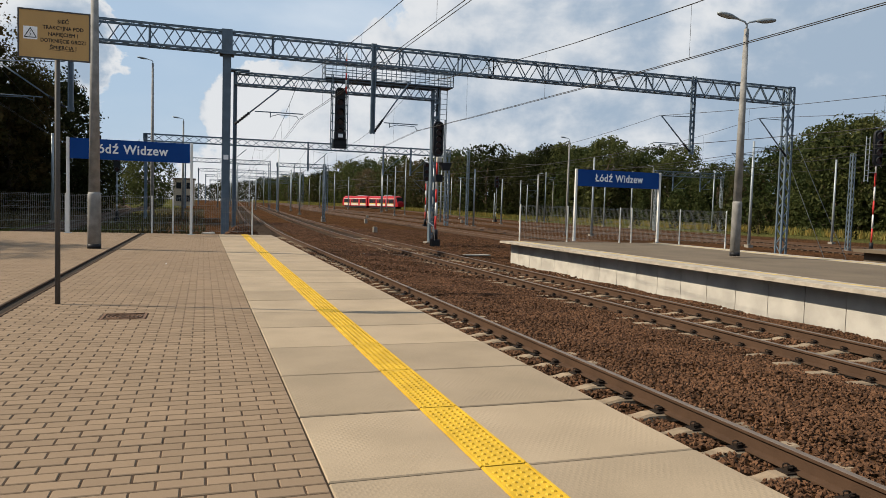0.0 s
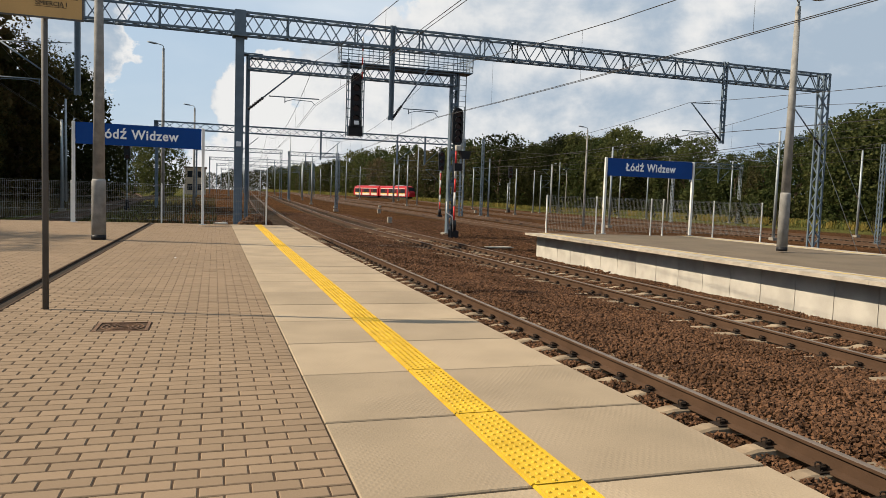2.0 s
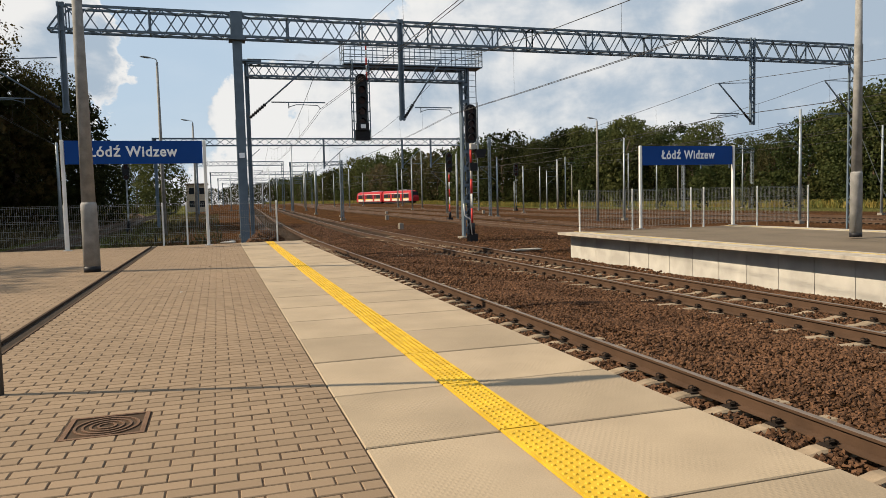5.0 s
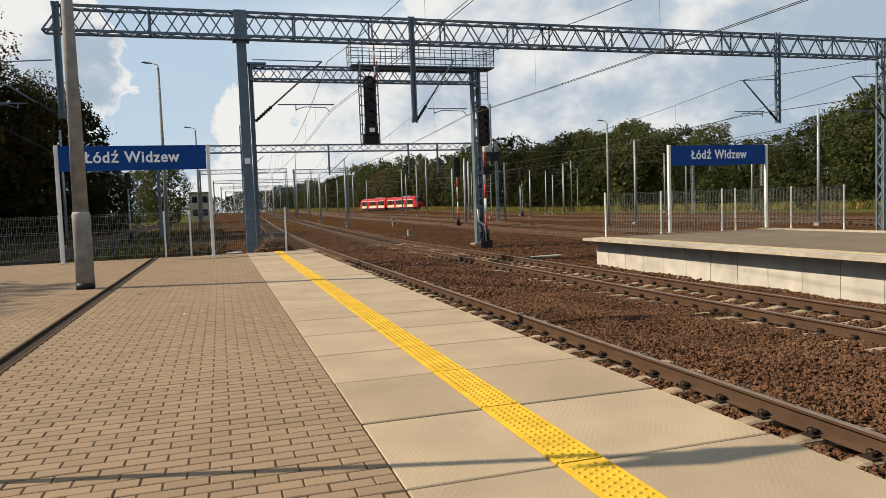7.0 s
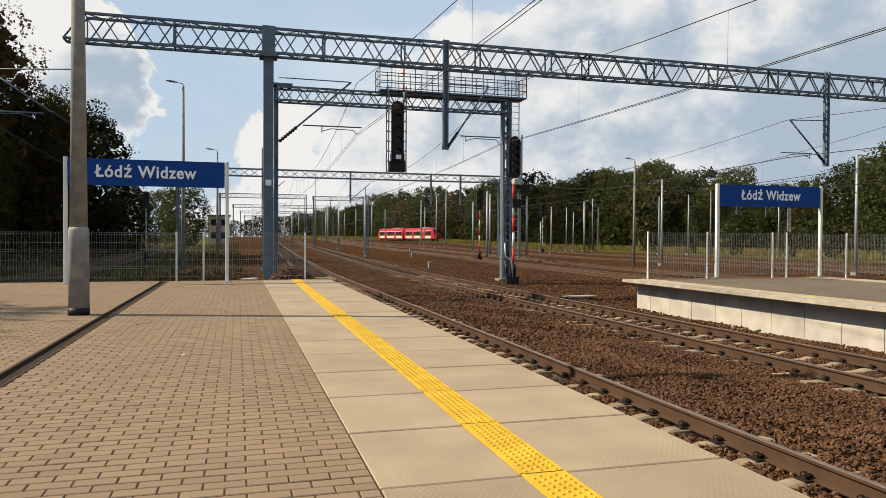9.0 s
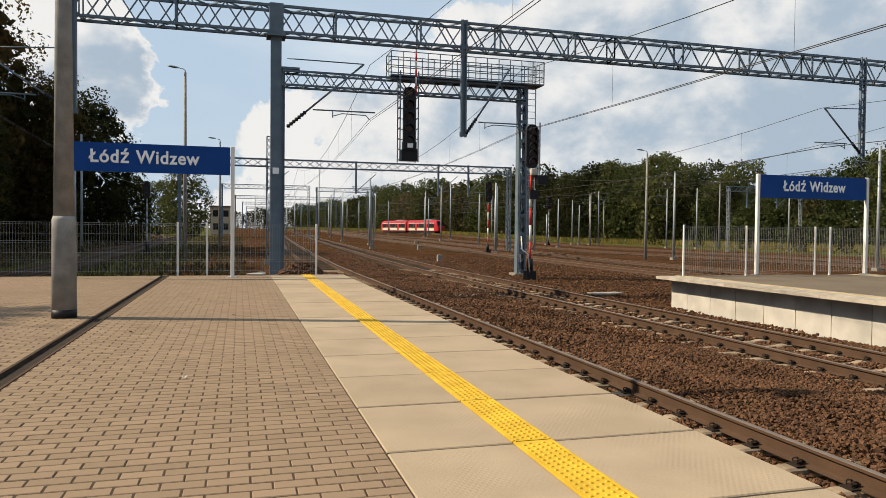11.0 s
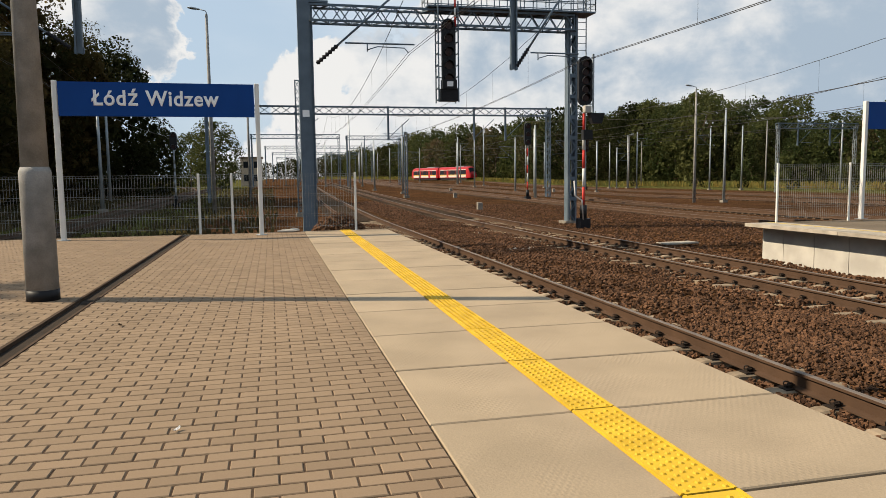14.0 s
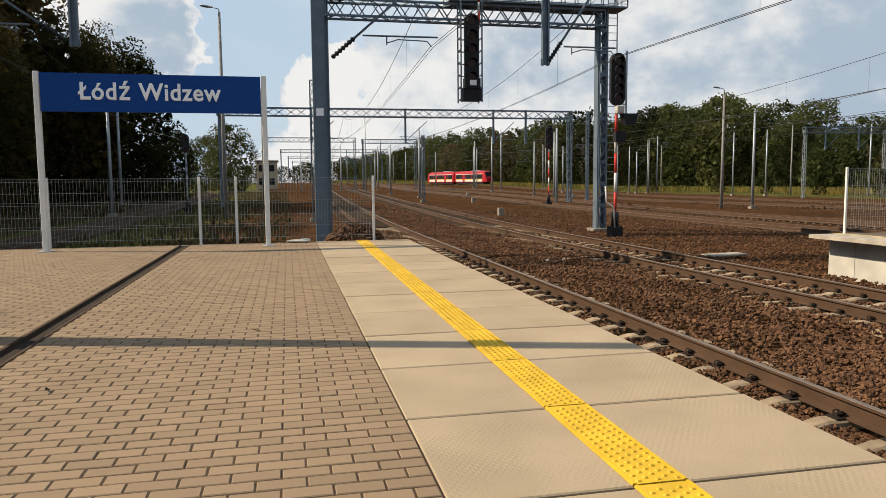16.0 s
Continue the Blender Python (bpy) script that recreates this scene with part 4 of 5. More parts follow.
def signal_gantry():
    o = Vector((12.6, GY, gz(12, GY)))
    p = empty("signal_gantry", o, "grey steel signal gantry with a railed walkway over the tracks", "signal gantry")

    def P(x, y, z):
        return Vector((-0.7 + (x + 0.7) * GK, y, z if z < 0 else 1.2 + (z - 1.2) * GK)) - o

    bm = bmesh.new()
    lattice(bm, P(0.86, GY, 7.08), P(10.95, GY, 7.08), 0.7, 0.62, 0.42, 0.085, 0.04)
    part("girder", bm, M_STEEL, p)
    bm = bmesh.new()
    g = gz(1, GY)
    for s in (-0.075, 0.075):
        beam(bm, P(0.86 + s, GY, g), P(0.86 + s, GY, 7.5), 0.035, 0.18)
    beam(bm, P(0.86, GY, g), P(0.86, GY, 7.5), 0.13, 0.03)
    box(bm, P(0.58, GY - 0.35, 7.42), P(1.5, GY + 0.35, 7.5))
    part("slim_leg", bm, M_STEEL, p)
    bm = bmesh.new()
    lattice(bm, P(10.95, GY, o.z), P(10.95, GY, 7.5), 0.44, 0.3, 0.42, 0.05, 0.045)
    for s in (-0.16, 0.16):
        beam(bm, P(10.95 + s, GY, o.z), P(10.95 + s, GY, 7.5), 0.07, 0.4)
    for k in range(9):
        box(bm, P(10.82, GY - 0.262, 0.2 + k * 0.8), P(11.08, GY - 0.25, 0.34 + k * 0.8))
    part("lattice_leg", bm, M_STEEL, p)
    bm = bmesh.new()
    box(bm, P(10.6, GY - 0.4, o.z - 0.1), P(11.3, GY + 0.4, o.z + 0.06))
    part("footing", bm, M_CONC, p, "concrete footing")
    # walkway deck and railing
    bm = bmesh.new()
    box(bm, P(5.1, GY - 0.55, 7.42), P(11.75, GY + 0.55, 7.48))
    part("walkway_deck", bm, M_STEEL, p, "grating walkway deck")
    for y in (GY - 0.55, GY + 0.55):
        bm = bmesh.new()
        for z in (7.75, 8.05, 8.4):
            beam(bm, P(5.1, y, z), P(11.75, y, z), 0.035)
        for k in range(14):
            x = 5.1 + k * 6.65 / 13
            beam(bm, P(x, y, 7.45), P(x, y, 8.4), 0.035)
        part("railing", bm, M_STEEL, p)
    for x in (5.1, 11.75):
        bm = bmesh.new()
        for z in (7.75, 8.05, 8.4):
            beam(bm, P(x, GY - 0.55, z), P(x, GY + 0.55, z), 0.035)
        for y in (GY - 0.55, GY, GY + 0.55):
            beam(bm, P(x, y, 7.5), P(x, y, 8.4), 0.035)
        part("end_railing", bm, M_GALV, p)
    bm = bmesh.new()
    for k in range(18):
        beam(bm, P(11.0 + k * 0.042, GY - 0.57, 7.55), P(11.0 + k * 0.042, GY - 0.57, 8.4), 0.008)
    for z in (7.55, 7.95, 8.4):
        beam(bm, P(11.0, GY - 0.565, z), P(11.72, GY - 0.565, z), 0.012)
    part("mesh_guard", bm, M_GALV, p)
    # ladder with its safety hoops
    bm = bmesh.new()
    for s in (11.25, 11.62):
        beam(bm, P(s, GY + 0.1, 0.6), P(s, GY + 0.1, 8.3), 0.04)
    for k in range(28):
        beam(bm, P(11.25, GY + 0.1, 0.7 + k * 0.27), P(11.62, GY + 0.1, 0.7 + k * 0.27), 0.025)
    part("ladder", bm, M_GALV, p)
    # hanging signal with its cage
    sx = 5.85
    bm = bmesh.new()
    for x in (5.45, 6.2):
        for y in (GY - 0.75, GY - 0.2):
            beam(bm, P(x, y, 3.95), P(x, y, 7.6), 0.05)
    for k in range(9):
        z = 4.05 + k * 0.42
        beam(bm, P(5.45, GY - 0.75, z), P(5.45, GY - 0.2, z), 0.04)
        beam(bm, P(6.2, GY - 0.75, z), P(6.2, GY - 0.2, z), 0.04)
        beam(bm, P(5.45, GY - 0.2, z), P(6.2, GY - 0.2, z), 0.04)
    part("signal_cage", bm, M_STEEL, p)
    signal_lights(p, P(sx - 0.03, GY - 0.8, 5.75), 0.56, 2.75, 5, "hanging_signal_head")
    bm = bmesh.new()
    box(bm, P(sx - 0.34, GY - 0.85, 3.98), P(sx + 0.3, GY - 0.45, 4.42))
    box(bm, P(sx - 0.3, GY - 0.95, 4.42), P(sx + 0.25, GY - 0.6, 4.75))
    part("route_box", bm, M_BLACK, p, "black indicator box")
    bm = bmesh.new()
    box(bm, P(sx - 0.13, GY - 0.965, 4.5), P(sx + 0.1, GY - 0.955, 4.68))
    part("signal_plate", bm, M_TEXT, p, "small white marking plate")
    for k in range(6):
        bm = bmesh.new()
        tube(bm, [P(6.1, GY - 0.7, 6.7 + k * 0.33), P(6.1, GY - 0.7, 6.7 + (k + 1) * 0.33)], 0.045, 8)
        part("striped_pole", bm, M_RED if k % 2 == 0 else M_WHITE, p)


signal_gantry()


def mast_signal(name, x, y, head_z, n, striped=True, w=0.5, h=1.75, label="black light signal on a red and white striped post"):
    g = gz(x, y)
    t = empty(name, (x, y, g), label, "railway signal", "light signals")
    bm = bmesh.new()
    box(bm, (-0.22, -0.22, -0.05), (0.22, 0.22, 0.35))
    tube(bm, [(0, 0, 0.35), (0, 0, 0.9)], 0.14, 10)
    part("base", bm, M_BLACK, t, "dark cast base")
    top = head_z + h / 2 - g
    nb = 8
    for k in range(nb):
        bm = bmesh.new()
        tube(bm, [(0, 0, 0.9 + k * (top - 0.9) / nb), (0, 0, 0.9 + (k + 1) * (top - 0.9) / nb)], 0.06, 8)
        part("post_band", bm, (M_WHITE if k % 2 else M_RED) if striped else M_GALV, t)
    signal_lights(t, (0, -0.12, head_z - g), w, h, n)
    return t


s = mast_signal("light_signal", 11.8, 38.3, 4.98, 5, w=0.58, h=1.95)
bm = bmesh.new()
box(bm, (0.1, -0.35, 4.2), (0.75, -0.05, 4.62))
bm.verts.ensure_lookup_table()
for v in bm.verts:
    if v.co.z < 4.3:
        v.co.x = 0.42 + (v.co.x - 0.42) * 0.6
part("hooded_lamp", bm, M_BLACK, s, "black hooded lamp")
bm = bmesh.new()
beam(bm, (0.4, 0.02, 4.3), (0.4, 0.02, 7.0), 0.07, 0.05)
beam(bm, (0.0, 0.0, 5.0), (0.4, 0.02, 5.0), 0.05)
beam(bm, (0.0, 0.0, 6.2), (0.4, 0.02, 6.2), 0.05)
part("side_rail", bm, M_GALV, s, "galvanised side rail")
bm = bmesh.new()
box(bm, (-0.1, -0.3, 4.62), (0.2, -0.05, 4.92))
bmesh.ops.bevel(bm, geom=list(bm.edges), offset=0.03, segments=1, affect="EDGES")
part("head_bracket", bm, M_PALE, s, "pale mounting bracket")
bm = bmesh.new()
box(bm, (-0.15, -0.3, 3.55), (0.25, -0.06, 3.95))
part("control_box", bm, M_BLACK, s)
bm = bmesh.new()
tube(bm, [(-0.55, -0.3, 1.9), (-0.5, -0.3, 1.3), (-0.2, -0.3, 1.1), (-0.1, -0.2, 0.3)], 0.03, 6)
part("cable", bm, M_WHITE, s, "loose pale cable")
mast_signal("light_signal", 20.5, 68.8, 4.7, 3, w=0.6, h=1.9)
mast_signal("light_signal", 51.1, 124.1, 6.2, 3, False, w=0.85, h=2.3, label="black light signal on a grey post")
mast_signal("light_signal", -7.4, 66.0, 4.0, 2, False, w=0.5, h=1.3, label="small black light signal on a grey post")
mast_signal("light_signal", 46.1, 40.2, 6.45, 4, w=0.8, h=2.6)
yard_signal = bpy.data.objects["light_signal.004"]
bm = bmesh.new()
for k in (-0.95, -0.6):
    beam(bm, (k, 0.1, 5.3), (k, 0.1, 8.6), 0.05)
for k in range(9):
    beam(bm, (-0.95, 0.1, 5.4 + k * 0.38), (-0.6, 0.1, 5.4 + k * 0.38), 0.04)
beam(bm, (-0.6, 0.1, 6.0), (0.0, 0.0, 6.0), 0.05)
beam(bm, (-0.6, 0.1, 7.6), (0.0, 0.0, 7.6), 0.05)
part("side_frame", bm, M_GALV, yard_signal, "galvanised ladder frame")


# ---- wires ----
def catenary(name, xs, supports, zc, zm, low, label):
    """Contact wire and messenger with droppers; supports are the y of the brackets."""
    t = empty(name, (0, 0, 0), label, "overhead wires")
    bm = bmesh.new()
    for dx in (-0.045, 0.045):
        tube(bm, [(xs(a) * (1 - k / 8) + xs(b) * (k / 8) + dx, a + (b - a) * k / 8, zc - 0.38 * k / 2 * (1 - k / 8)) for a, b in zip(supports, supports[1:]) for k in range(8)], 0.0085, 4)
    part("contact_wire", bm, M_WIRE, t)
    bm = bmesh.new()
    pts = []
    for a, b in zip(supports, supports[1:]):
        for k in range(12):
            u = k / 12
            pts.append((xs(a) * (1 - u) + xs(b) * u, a + (b - a) * u, zm - (zm - low) * 4 * u * (1 - u)))
    tube(bm, pts, 0.011, 4)
    part("messenger_wire", bm, M_WIRE, t)
    bm = bmesh.new()
    for a, b in zip(supports, supports[1:]):
        for k in range(1, 9):
            u = k / 9
            x, y = xs(a) * (1 - u) + xs(b) * u, a + (b - a) * u
            tube(bm, [(x, y, zc - 1.52 * u * (1 - u)), (x, y, zm - (zm - low) * 4 * u * (1 - u))], 0.004, 3)
    tagged(part("droppers", bm, M_WIRE, t), kind="stuff")


SPANS = [-27.0, PY - 0.4, 75.0, 146.0, 204.0, 262.0, 330.0]
catenary("overhead_line", lambda y: 3.43 + bend(y) + (0.2 if y > PY else 0), SPANS, 4.85, 6.7, 5.3, "overhead contact wires above the first track")
catenary("overhead_line", lambda y: 8.85 + bend(y) * 1.05, SPANS, 4.72, 6.9, 5.3, "overhead contact wires above the second track")
catenary("overhead_line", lambda y: 21.9 if y < PY else fa(y) + 0.8, SPANS, 4.7, 6.3, 5.2, "overhead contact wires above the sidings")
catenary("overhead_line", lambda y: 28.3 if y < PY else fb(y) + 1.0, SPANS, 4.78, 6.6, 5.3, "overhead contact wires above the sidings")
catenary("overhead_line", lambda y: -8.3 - 0.02 * max(0, y - PY), SPANS[1:4], 4.9, 6.4, 5.2, "overhead contact wires above the overgrown track")
catenary("overhead_line", lambda y: 36.0 if y < PY else fc(y) - 4.0, SPANS[:5], 5.0, 6.5, 5.4, "overhead contact wires above the middle of the yard")
catenary("overhead_line", lambda y: 44.0 if y < PY else fc(y) + 1.5, SPANS[:5], 5.2, 6.9, 5.6, "overhead contact wires above the middle of the yard")


# ---- station signs ----
def station_sign(x0, x1, y, z0, z1, text_x, text_w):
    mid = (x0 + x1) / 2
    t = empty("station_sign", (mid, y, 0), "blue station name board with white lettering on white posts", "station sign", "station name boards")
    for x in (x0, x1):
        bm = bmesh.new()
        w = 0.045
        box(bm, (x - mid - w, -0.05, 0), (x - mid + w, 0.05, z1 + 0.02))
        bmesh.ops.bevel(bm, geom=list(bm.edges), offset=0.008, segments=1, affect="EDGES")
        part("post", bm, M_WHITE, t)
        bm = bmesh.new()
        box(bm, (x - mid - 0.11, -0.11, 0.0), (x - mid + 0.11, 0.11, 0.014))
        part("base_plate", bm, M_GALV, t)
    bm = bmesh.new()
    box(bm, (x0 - mid + 0.06, -0.035, z0), (x1 - mid - 0.06, 0.035, z1))
    board = part("board", bm, M_BLUE, t, "blue board")
    writing("lettering", "Łódź Widzew", 0.42, M_TEXT, board, pose(text_x - mid, -0.04, (z0 + z1) / 2 + 0.01, 90, 0, 0), 0.003, text_w, bold=0.0105, spacing=1.1)
    return t


station_sign(-4.77, -0.92, 26.5, 2.47, 3.14, -2.89, 2.42)
station_sign(13.74, 17.68, 25.95, 2.24, 2.91, 15.71, 2.26)


def warning_sign():
    t = empty("warning_sign", (-2.08, 8.87, 0), "yellow-brown high-voltage warning board on a thin dark post", "warning sign")
    bm = bmesh.new()
    tube(bm, [(0.02, 0.035, 0), (0.02, 0.035, 3.15)], 0.028, 10)
    part("post", bm, M_DARKPOST, t)
    bm = bmesh.new()
    for lo, hi in (((-0.355, 2.685), (0.355, 2.7)), ((-0.355, 3.2), (0.355, 3.215)), ((-0.355, 2.7), (-0.34, 3.2)), ((0.34, 2.7), (0.355, 3.2))):
        box(bm, (lo[0], -0.016, lo[1]), (hi[0], -0.004, hi[1]))
    part("frame", bm, M_DARKPOST, t)
    bm = bmesh.new()
    box(bm, (-0.34, -0.012, 2.7), (0.34, -0.004, 3.2))
    board = part("board", bm, M_WARN, t, "yellow warning board")
    for text, dz, w in (("SIEĆ", 0.145, 0.11), ("TRAKCYJNA POD", 0.075, 0.40), ("NAPIĘCIEM !", 0.005, 0.29), ("DOTKNIĘCIE GROZI", -0.065, 0.44), ("ŚMIERCIĄ !", -0.135, 0.26)):
        writing("lettering", text, 0.055, M_BLACK, board, pose(0.085, -0.0125, 2.955 + dz, 90, 0, 0), 0.0004, w, bold=0.0014)
    bm = bmesh.new()
    box(bm, (-0.05, -0.0135, 2.79), (0.21, -0.0123, 2.794))
    part("underline", bm, M_BLACK, board)
    bm = bmesh.new()
    box(bm, (-0.3, -0.0135, 2.89), (-0.165, -0.0123, 3.025))
    part("symbol_field", bm, M_TEXT, board, "pale symbol field")
    bm = bmesh.new()
    tri = [(-0.29, 2.91), (-0.175, 2.91), (-0.2325, 3.01)]
    for (a, b), (c, d) in zip(tri, tri[1:] + tri[:1]):
        beam(bm, (a, -0.0145, b), (c, -0.0145, d), 0.002, 0.008)
    beam(bm, (-0.228, -0.0145, 2.98), (-0.24, -0.0145, 2.95), 0.002, 0.007)
    beam(bm, (-0.24, -0.0145, 2.952), (-0.225, -0.0145, 2.948), 0.002, 0.006)
    beam(bm, (-0.225, -0.0145, 2.95), (-0.238, -0.0145, 2.922), 0.002, 0.007)
    part("symbol", bm, M_BLACK, board, "black lightning triangle")


warning_sign()


# ---- lamps ----
def lamp_head(bm, x, side):
    """A flat cobra-type luminaire that points along side."""
    prof = [(0.0, 0.03, 0.03), (0.12, 0.06, 0.05), (0.3, 0.13, 0.075), (0.5, 0.15, 0.07), (0.66, 0.11, 0.05), (0.74, 0.02, 0.02)]
    rings = []
    for d, w, h in prof:
        rings.append([bm.verts.new((x[0] + side[0] * d + side[1] * w * math.cos(a), x[1] + side[1] * d - side[0] * w * math.cos(a), x[2] + d * 0.12 + h * math.sin(a))) for a in np.linspace(0, 6.2832, 13)[:-1]])
    for r0, r1 in zip(rings, rings[1:]):
        for k in range(12):
            f = bm.faces.new((r0[k], r0[(k + 1) % 12], r1[(k + 1) % 12], r1[k]))
            f.smooth = True
    bm.faces.new(rings[0][::-1])
    bm.faces.new(rings[-1])


def street_lamp(x, y, z, height, r0, r1, heads, collar, label, group="", pole=None, turn=0.0):
    t = empty("platform_lamp" if collar else "yard_lamp", (x, y, z), label, "street lamp", group)
    bm = bmesh.new()
    if collar:
        tube(bm, [(0, 0, 0), (0, 0, collar - 0.06), (0, 0, collar), (0, 0, collar + 0.05)], [r0, r0 * 0.97, r0 * 0.97, r1 * 1.15], 18)
        part("lower_pole", bm, pole or M_POLE, t)
        bm = bmesh.new()
        tube(bm, [(0, 0, collar + 0.04), (0, 0, height)], [r1 * 1.12, r1 * 0.62], 18)
        part("upper_pole", bm, pole or M_POLE, t)
        bm = bmesh.new()
        tube(bm, [(0, 0, 0.001), (0, 0, 0.11)], r0 * 1.02, 18)
        part("base_coat", bm, M_BLACK, t, "black tarred foot")
    else:
        tube(bm, [(0, 0, 0), (0, 0, height)], [r0, r1], 10)
        part("pole", bm, pole or M_POLE, t)
    for k in range(heads):
        a = radians(turn + 180 * k)
        c, s = math.cos(a), math.sin(a)
        bm = bmesh.new()
        tube(bm, [(0, 0, height - 0.02), (0, 0, height + 0.12), (c * 0.06, s * 0.06, height + 0.2), (c * 0.35, s * 0.35, height + 0.27)], 0.03, 8)
        part("arm", bm, M_GALV, t)
        bm = bmesh.new()
        lamp_head(bm, (c * 0.33, s * 0.33, height + 0.27), (c, s))
        part("lamp_head", bm, M_GALV, t, "grey luminaire")
    return t


street_lamp(-2.95, 18.6, 0, 7.0, 0.15, 0.112, 2, 1.27, "round concrete lamp post with black tarred foot on the paving", "platform lamps", turn=0)
street_lamp(14.83, 17.9, 0, 6.8, 0.145, 0.112, 2, 1.6, "round concrete lamp post with two luminaires on the island platform", "platform lamps", turn=0)
for x, y, h, tr in ((-4.1, 57.0, 11.9, 180), (-2.5, 78.0, 9.9, 180), (35.8, 67.9, 9.9, 180), (73.8, 108.1, 10.5, 180), (80.0, 158.0, 9.8, 180), (66.4, 138.1, 10.0, 0)):
    street_lamp(x, y, gz(x, y), h, 0.14, 0.075, 1, 0, "slim grey lamp post with one luminaire beside the tracks", "yard lamps", turn=tr)


# ---- fences ----
def fence_panel(w, h):
    bm = bmesh.new()
    n = int(w / 0.06)
    for k in range(n + 1):
        x = k * w / n
        beam(bm, (x, 0, 0.06), (x, 0, h), 0.0045)
    for z in (0.1, 0.33, 0.56, 0.79, 1.02, h - 0.04):
        beam(bm, (0, 0.006, z), (w, 0.006, z), 0.006)
        if z in (0.33, 0.79, h - 0.04):
            beam(bm, (0, 0.006, z + 0.05), (w, 0.006, z + 0.05), 0.006)
    return bm


def fence_run(posts, y, h, label, post_w=0.024):
    t = empty("mesh_fence", (posts[0], y, 0), label, "fence")
    for a, b in zip(posts, posts[1:]):
        part("mesh_panel", fence_panel(b - a - 0.06, h - 0.02), M_FENCE, t, at=pose(a - posts[0] + 0.03, 0, 0))
    for x in posts:
        bm = bmesh.new()
        box(bm, (-post_w, -post_w, -0.3), (post_w, post_w, h + 0.02))
        bmesh.ops.bevel(bm, geom=list(bm.edges), offset=0.006, segments=1, affect="EDGES")
        part("fence_post", bm, M_WHITE, t, at=pose(x - posts[0], 0, 0))


fence_run([-12.5, -10.0, -7.5, -5.0, -2.25, -1.55, 1.2], END + 0.25, 1.3, "galvanised wire-mesh fence with pale posts at the platform end")
fence_run([11.4, 13.5, 15.95, 16.5, 18.9, 21.3], P2END - 0.15, 1.4, "galvanised wire-mesh fence with pale posts on the island platform")


# ---- yard poles ----
def yard_mast(x, y, top, arm=0, lattice_type=False, material=None):
    g = gz(x, y)
    t = empty("catenary_mast", (x, y, g), "grey catenary mast in the railway yard", "mast", "yard masts")
    bm = bmesh.new()
    if lattice_type:
        lattice(bm, (0, 0, 0.2), (0, 0, top - g), 0.26, 0.24, 0.4, 0.055, 0.03)
    else:
        tube(bm, [(0, 0, 0), (0, 0, top - g)], [0.13, 0.085], 8)
    part("mast", bm, material or (M_STEEL if lattice_type else M_GALV), t)
    bm = bmesh.new()
    box(bm, (-0.25, -0.25, -0.1), (0.25, 0.25, 0.18))
    part("footing", bm, M_CONC, t)
    if arm:
        bm = bmesh.new()
        z = top - g - 1.2
        tube(bm, [(0, 0, z), (arm * 2.2, 0, z + 0.1)], 0.03, 5)
        tube(bm, [(0, 0, z - 1.7), (arm * 2.2, 0, z + 0.1)], 0.03, 5)
        tube(bm, [(arm * 0.9, 0, z - 1.3), (arm * 2.6, 0, z - 1.35)], 0.02, 5)
        part("bracket", bm, M_STEEL, t)


for x, y, top, arm, lt in ((11.9, 128.9, 11.5, 0, False), (13.6, 112.6, 6.8, 0, False), (0.9, 52.0, 6.6, 0, True), (12.2, 80.4, 5.6, 0, True), (21.8, 70.4, 5.6, 0, False), (38.4, 141.7, 10.8, 0, False), (29.7, 98.5, 6.1, -1, False), (30.9, 85.0, 8.5, 0, True),
                           (31.8, 84.9, 6.1, -1, False), (50.9, 124.5, 4.2, 0, False), (44.7, 106.4, 6.0, 0, False), (39.0, 68.2, 7.0, 0, False), (67.1, 139.9, 8.9, -1, False), (67.9, 137.7, 9.3, 1, False), (43.0, 49.2, 7.5, -1, False),
                           (71.2, 110.4, 8.6, 0, False), (67.7, 113.6, 8.4, -1, False), (79.9, 99.7, 8.7, 0, False), (29.0, 89.8, 6.6, 0, False), (47.4, 133.6, 7.2, 0, False), (62.0, 137.3, 7.4, 0, False), (63.9, 138.1, 6.5, 1, False),
                           (46.3, 42.4, 6.2, 0, True), (61.1, 57.8, 7.3, 0, False), (14.5, 95.0, 7.5, -1, False), (9.5, 150.0, 8.0, 1, False), (16.5, 150.0, 8.0, -1, False), (32.7, 128.0, 8.5, 0, False), (34.5, 146.0, 8.8, 1, False),
                           (28.0, 165.0, 8.5, -1, False), (39.7, 166.8, 8.8, 0, False), (5.0, 130.0, 8.0, 1, False), (2.5, 170.0, 8.5, 1, False), (22.0, 200.0, 9.0, -1, False), (30.0, 200.0, 9.0, 1, False), (38.0, 200.0, 9.0, -1, False),
                           (12.0, 215.0, 9.0, 1, False), (46.3, 188.8, 9.4, 0, False), (57.9, 172.6, 9.6, 0, False), (65.2, 190.7, 9.7, 0, False), (-13.0, 72.0, 8.6, 0, False), (-11.5, 62.0, 6.0, 0, False), (6.0, 190.0, 8.5, 1, False),
                           (18.0, 240.0, 9.5, -1, False), (26.0, 235.0, 9.0, 1, False), (9.0, 260.0, 9.5, 1, False), (34.0, 250.0, 9.5, 0, False)):
    yard_mast(x, y, top, arm, lt)


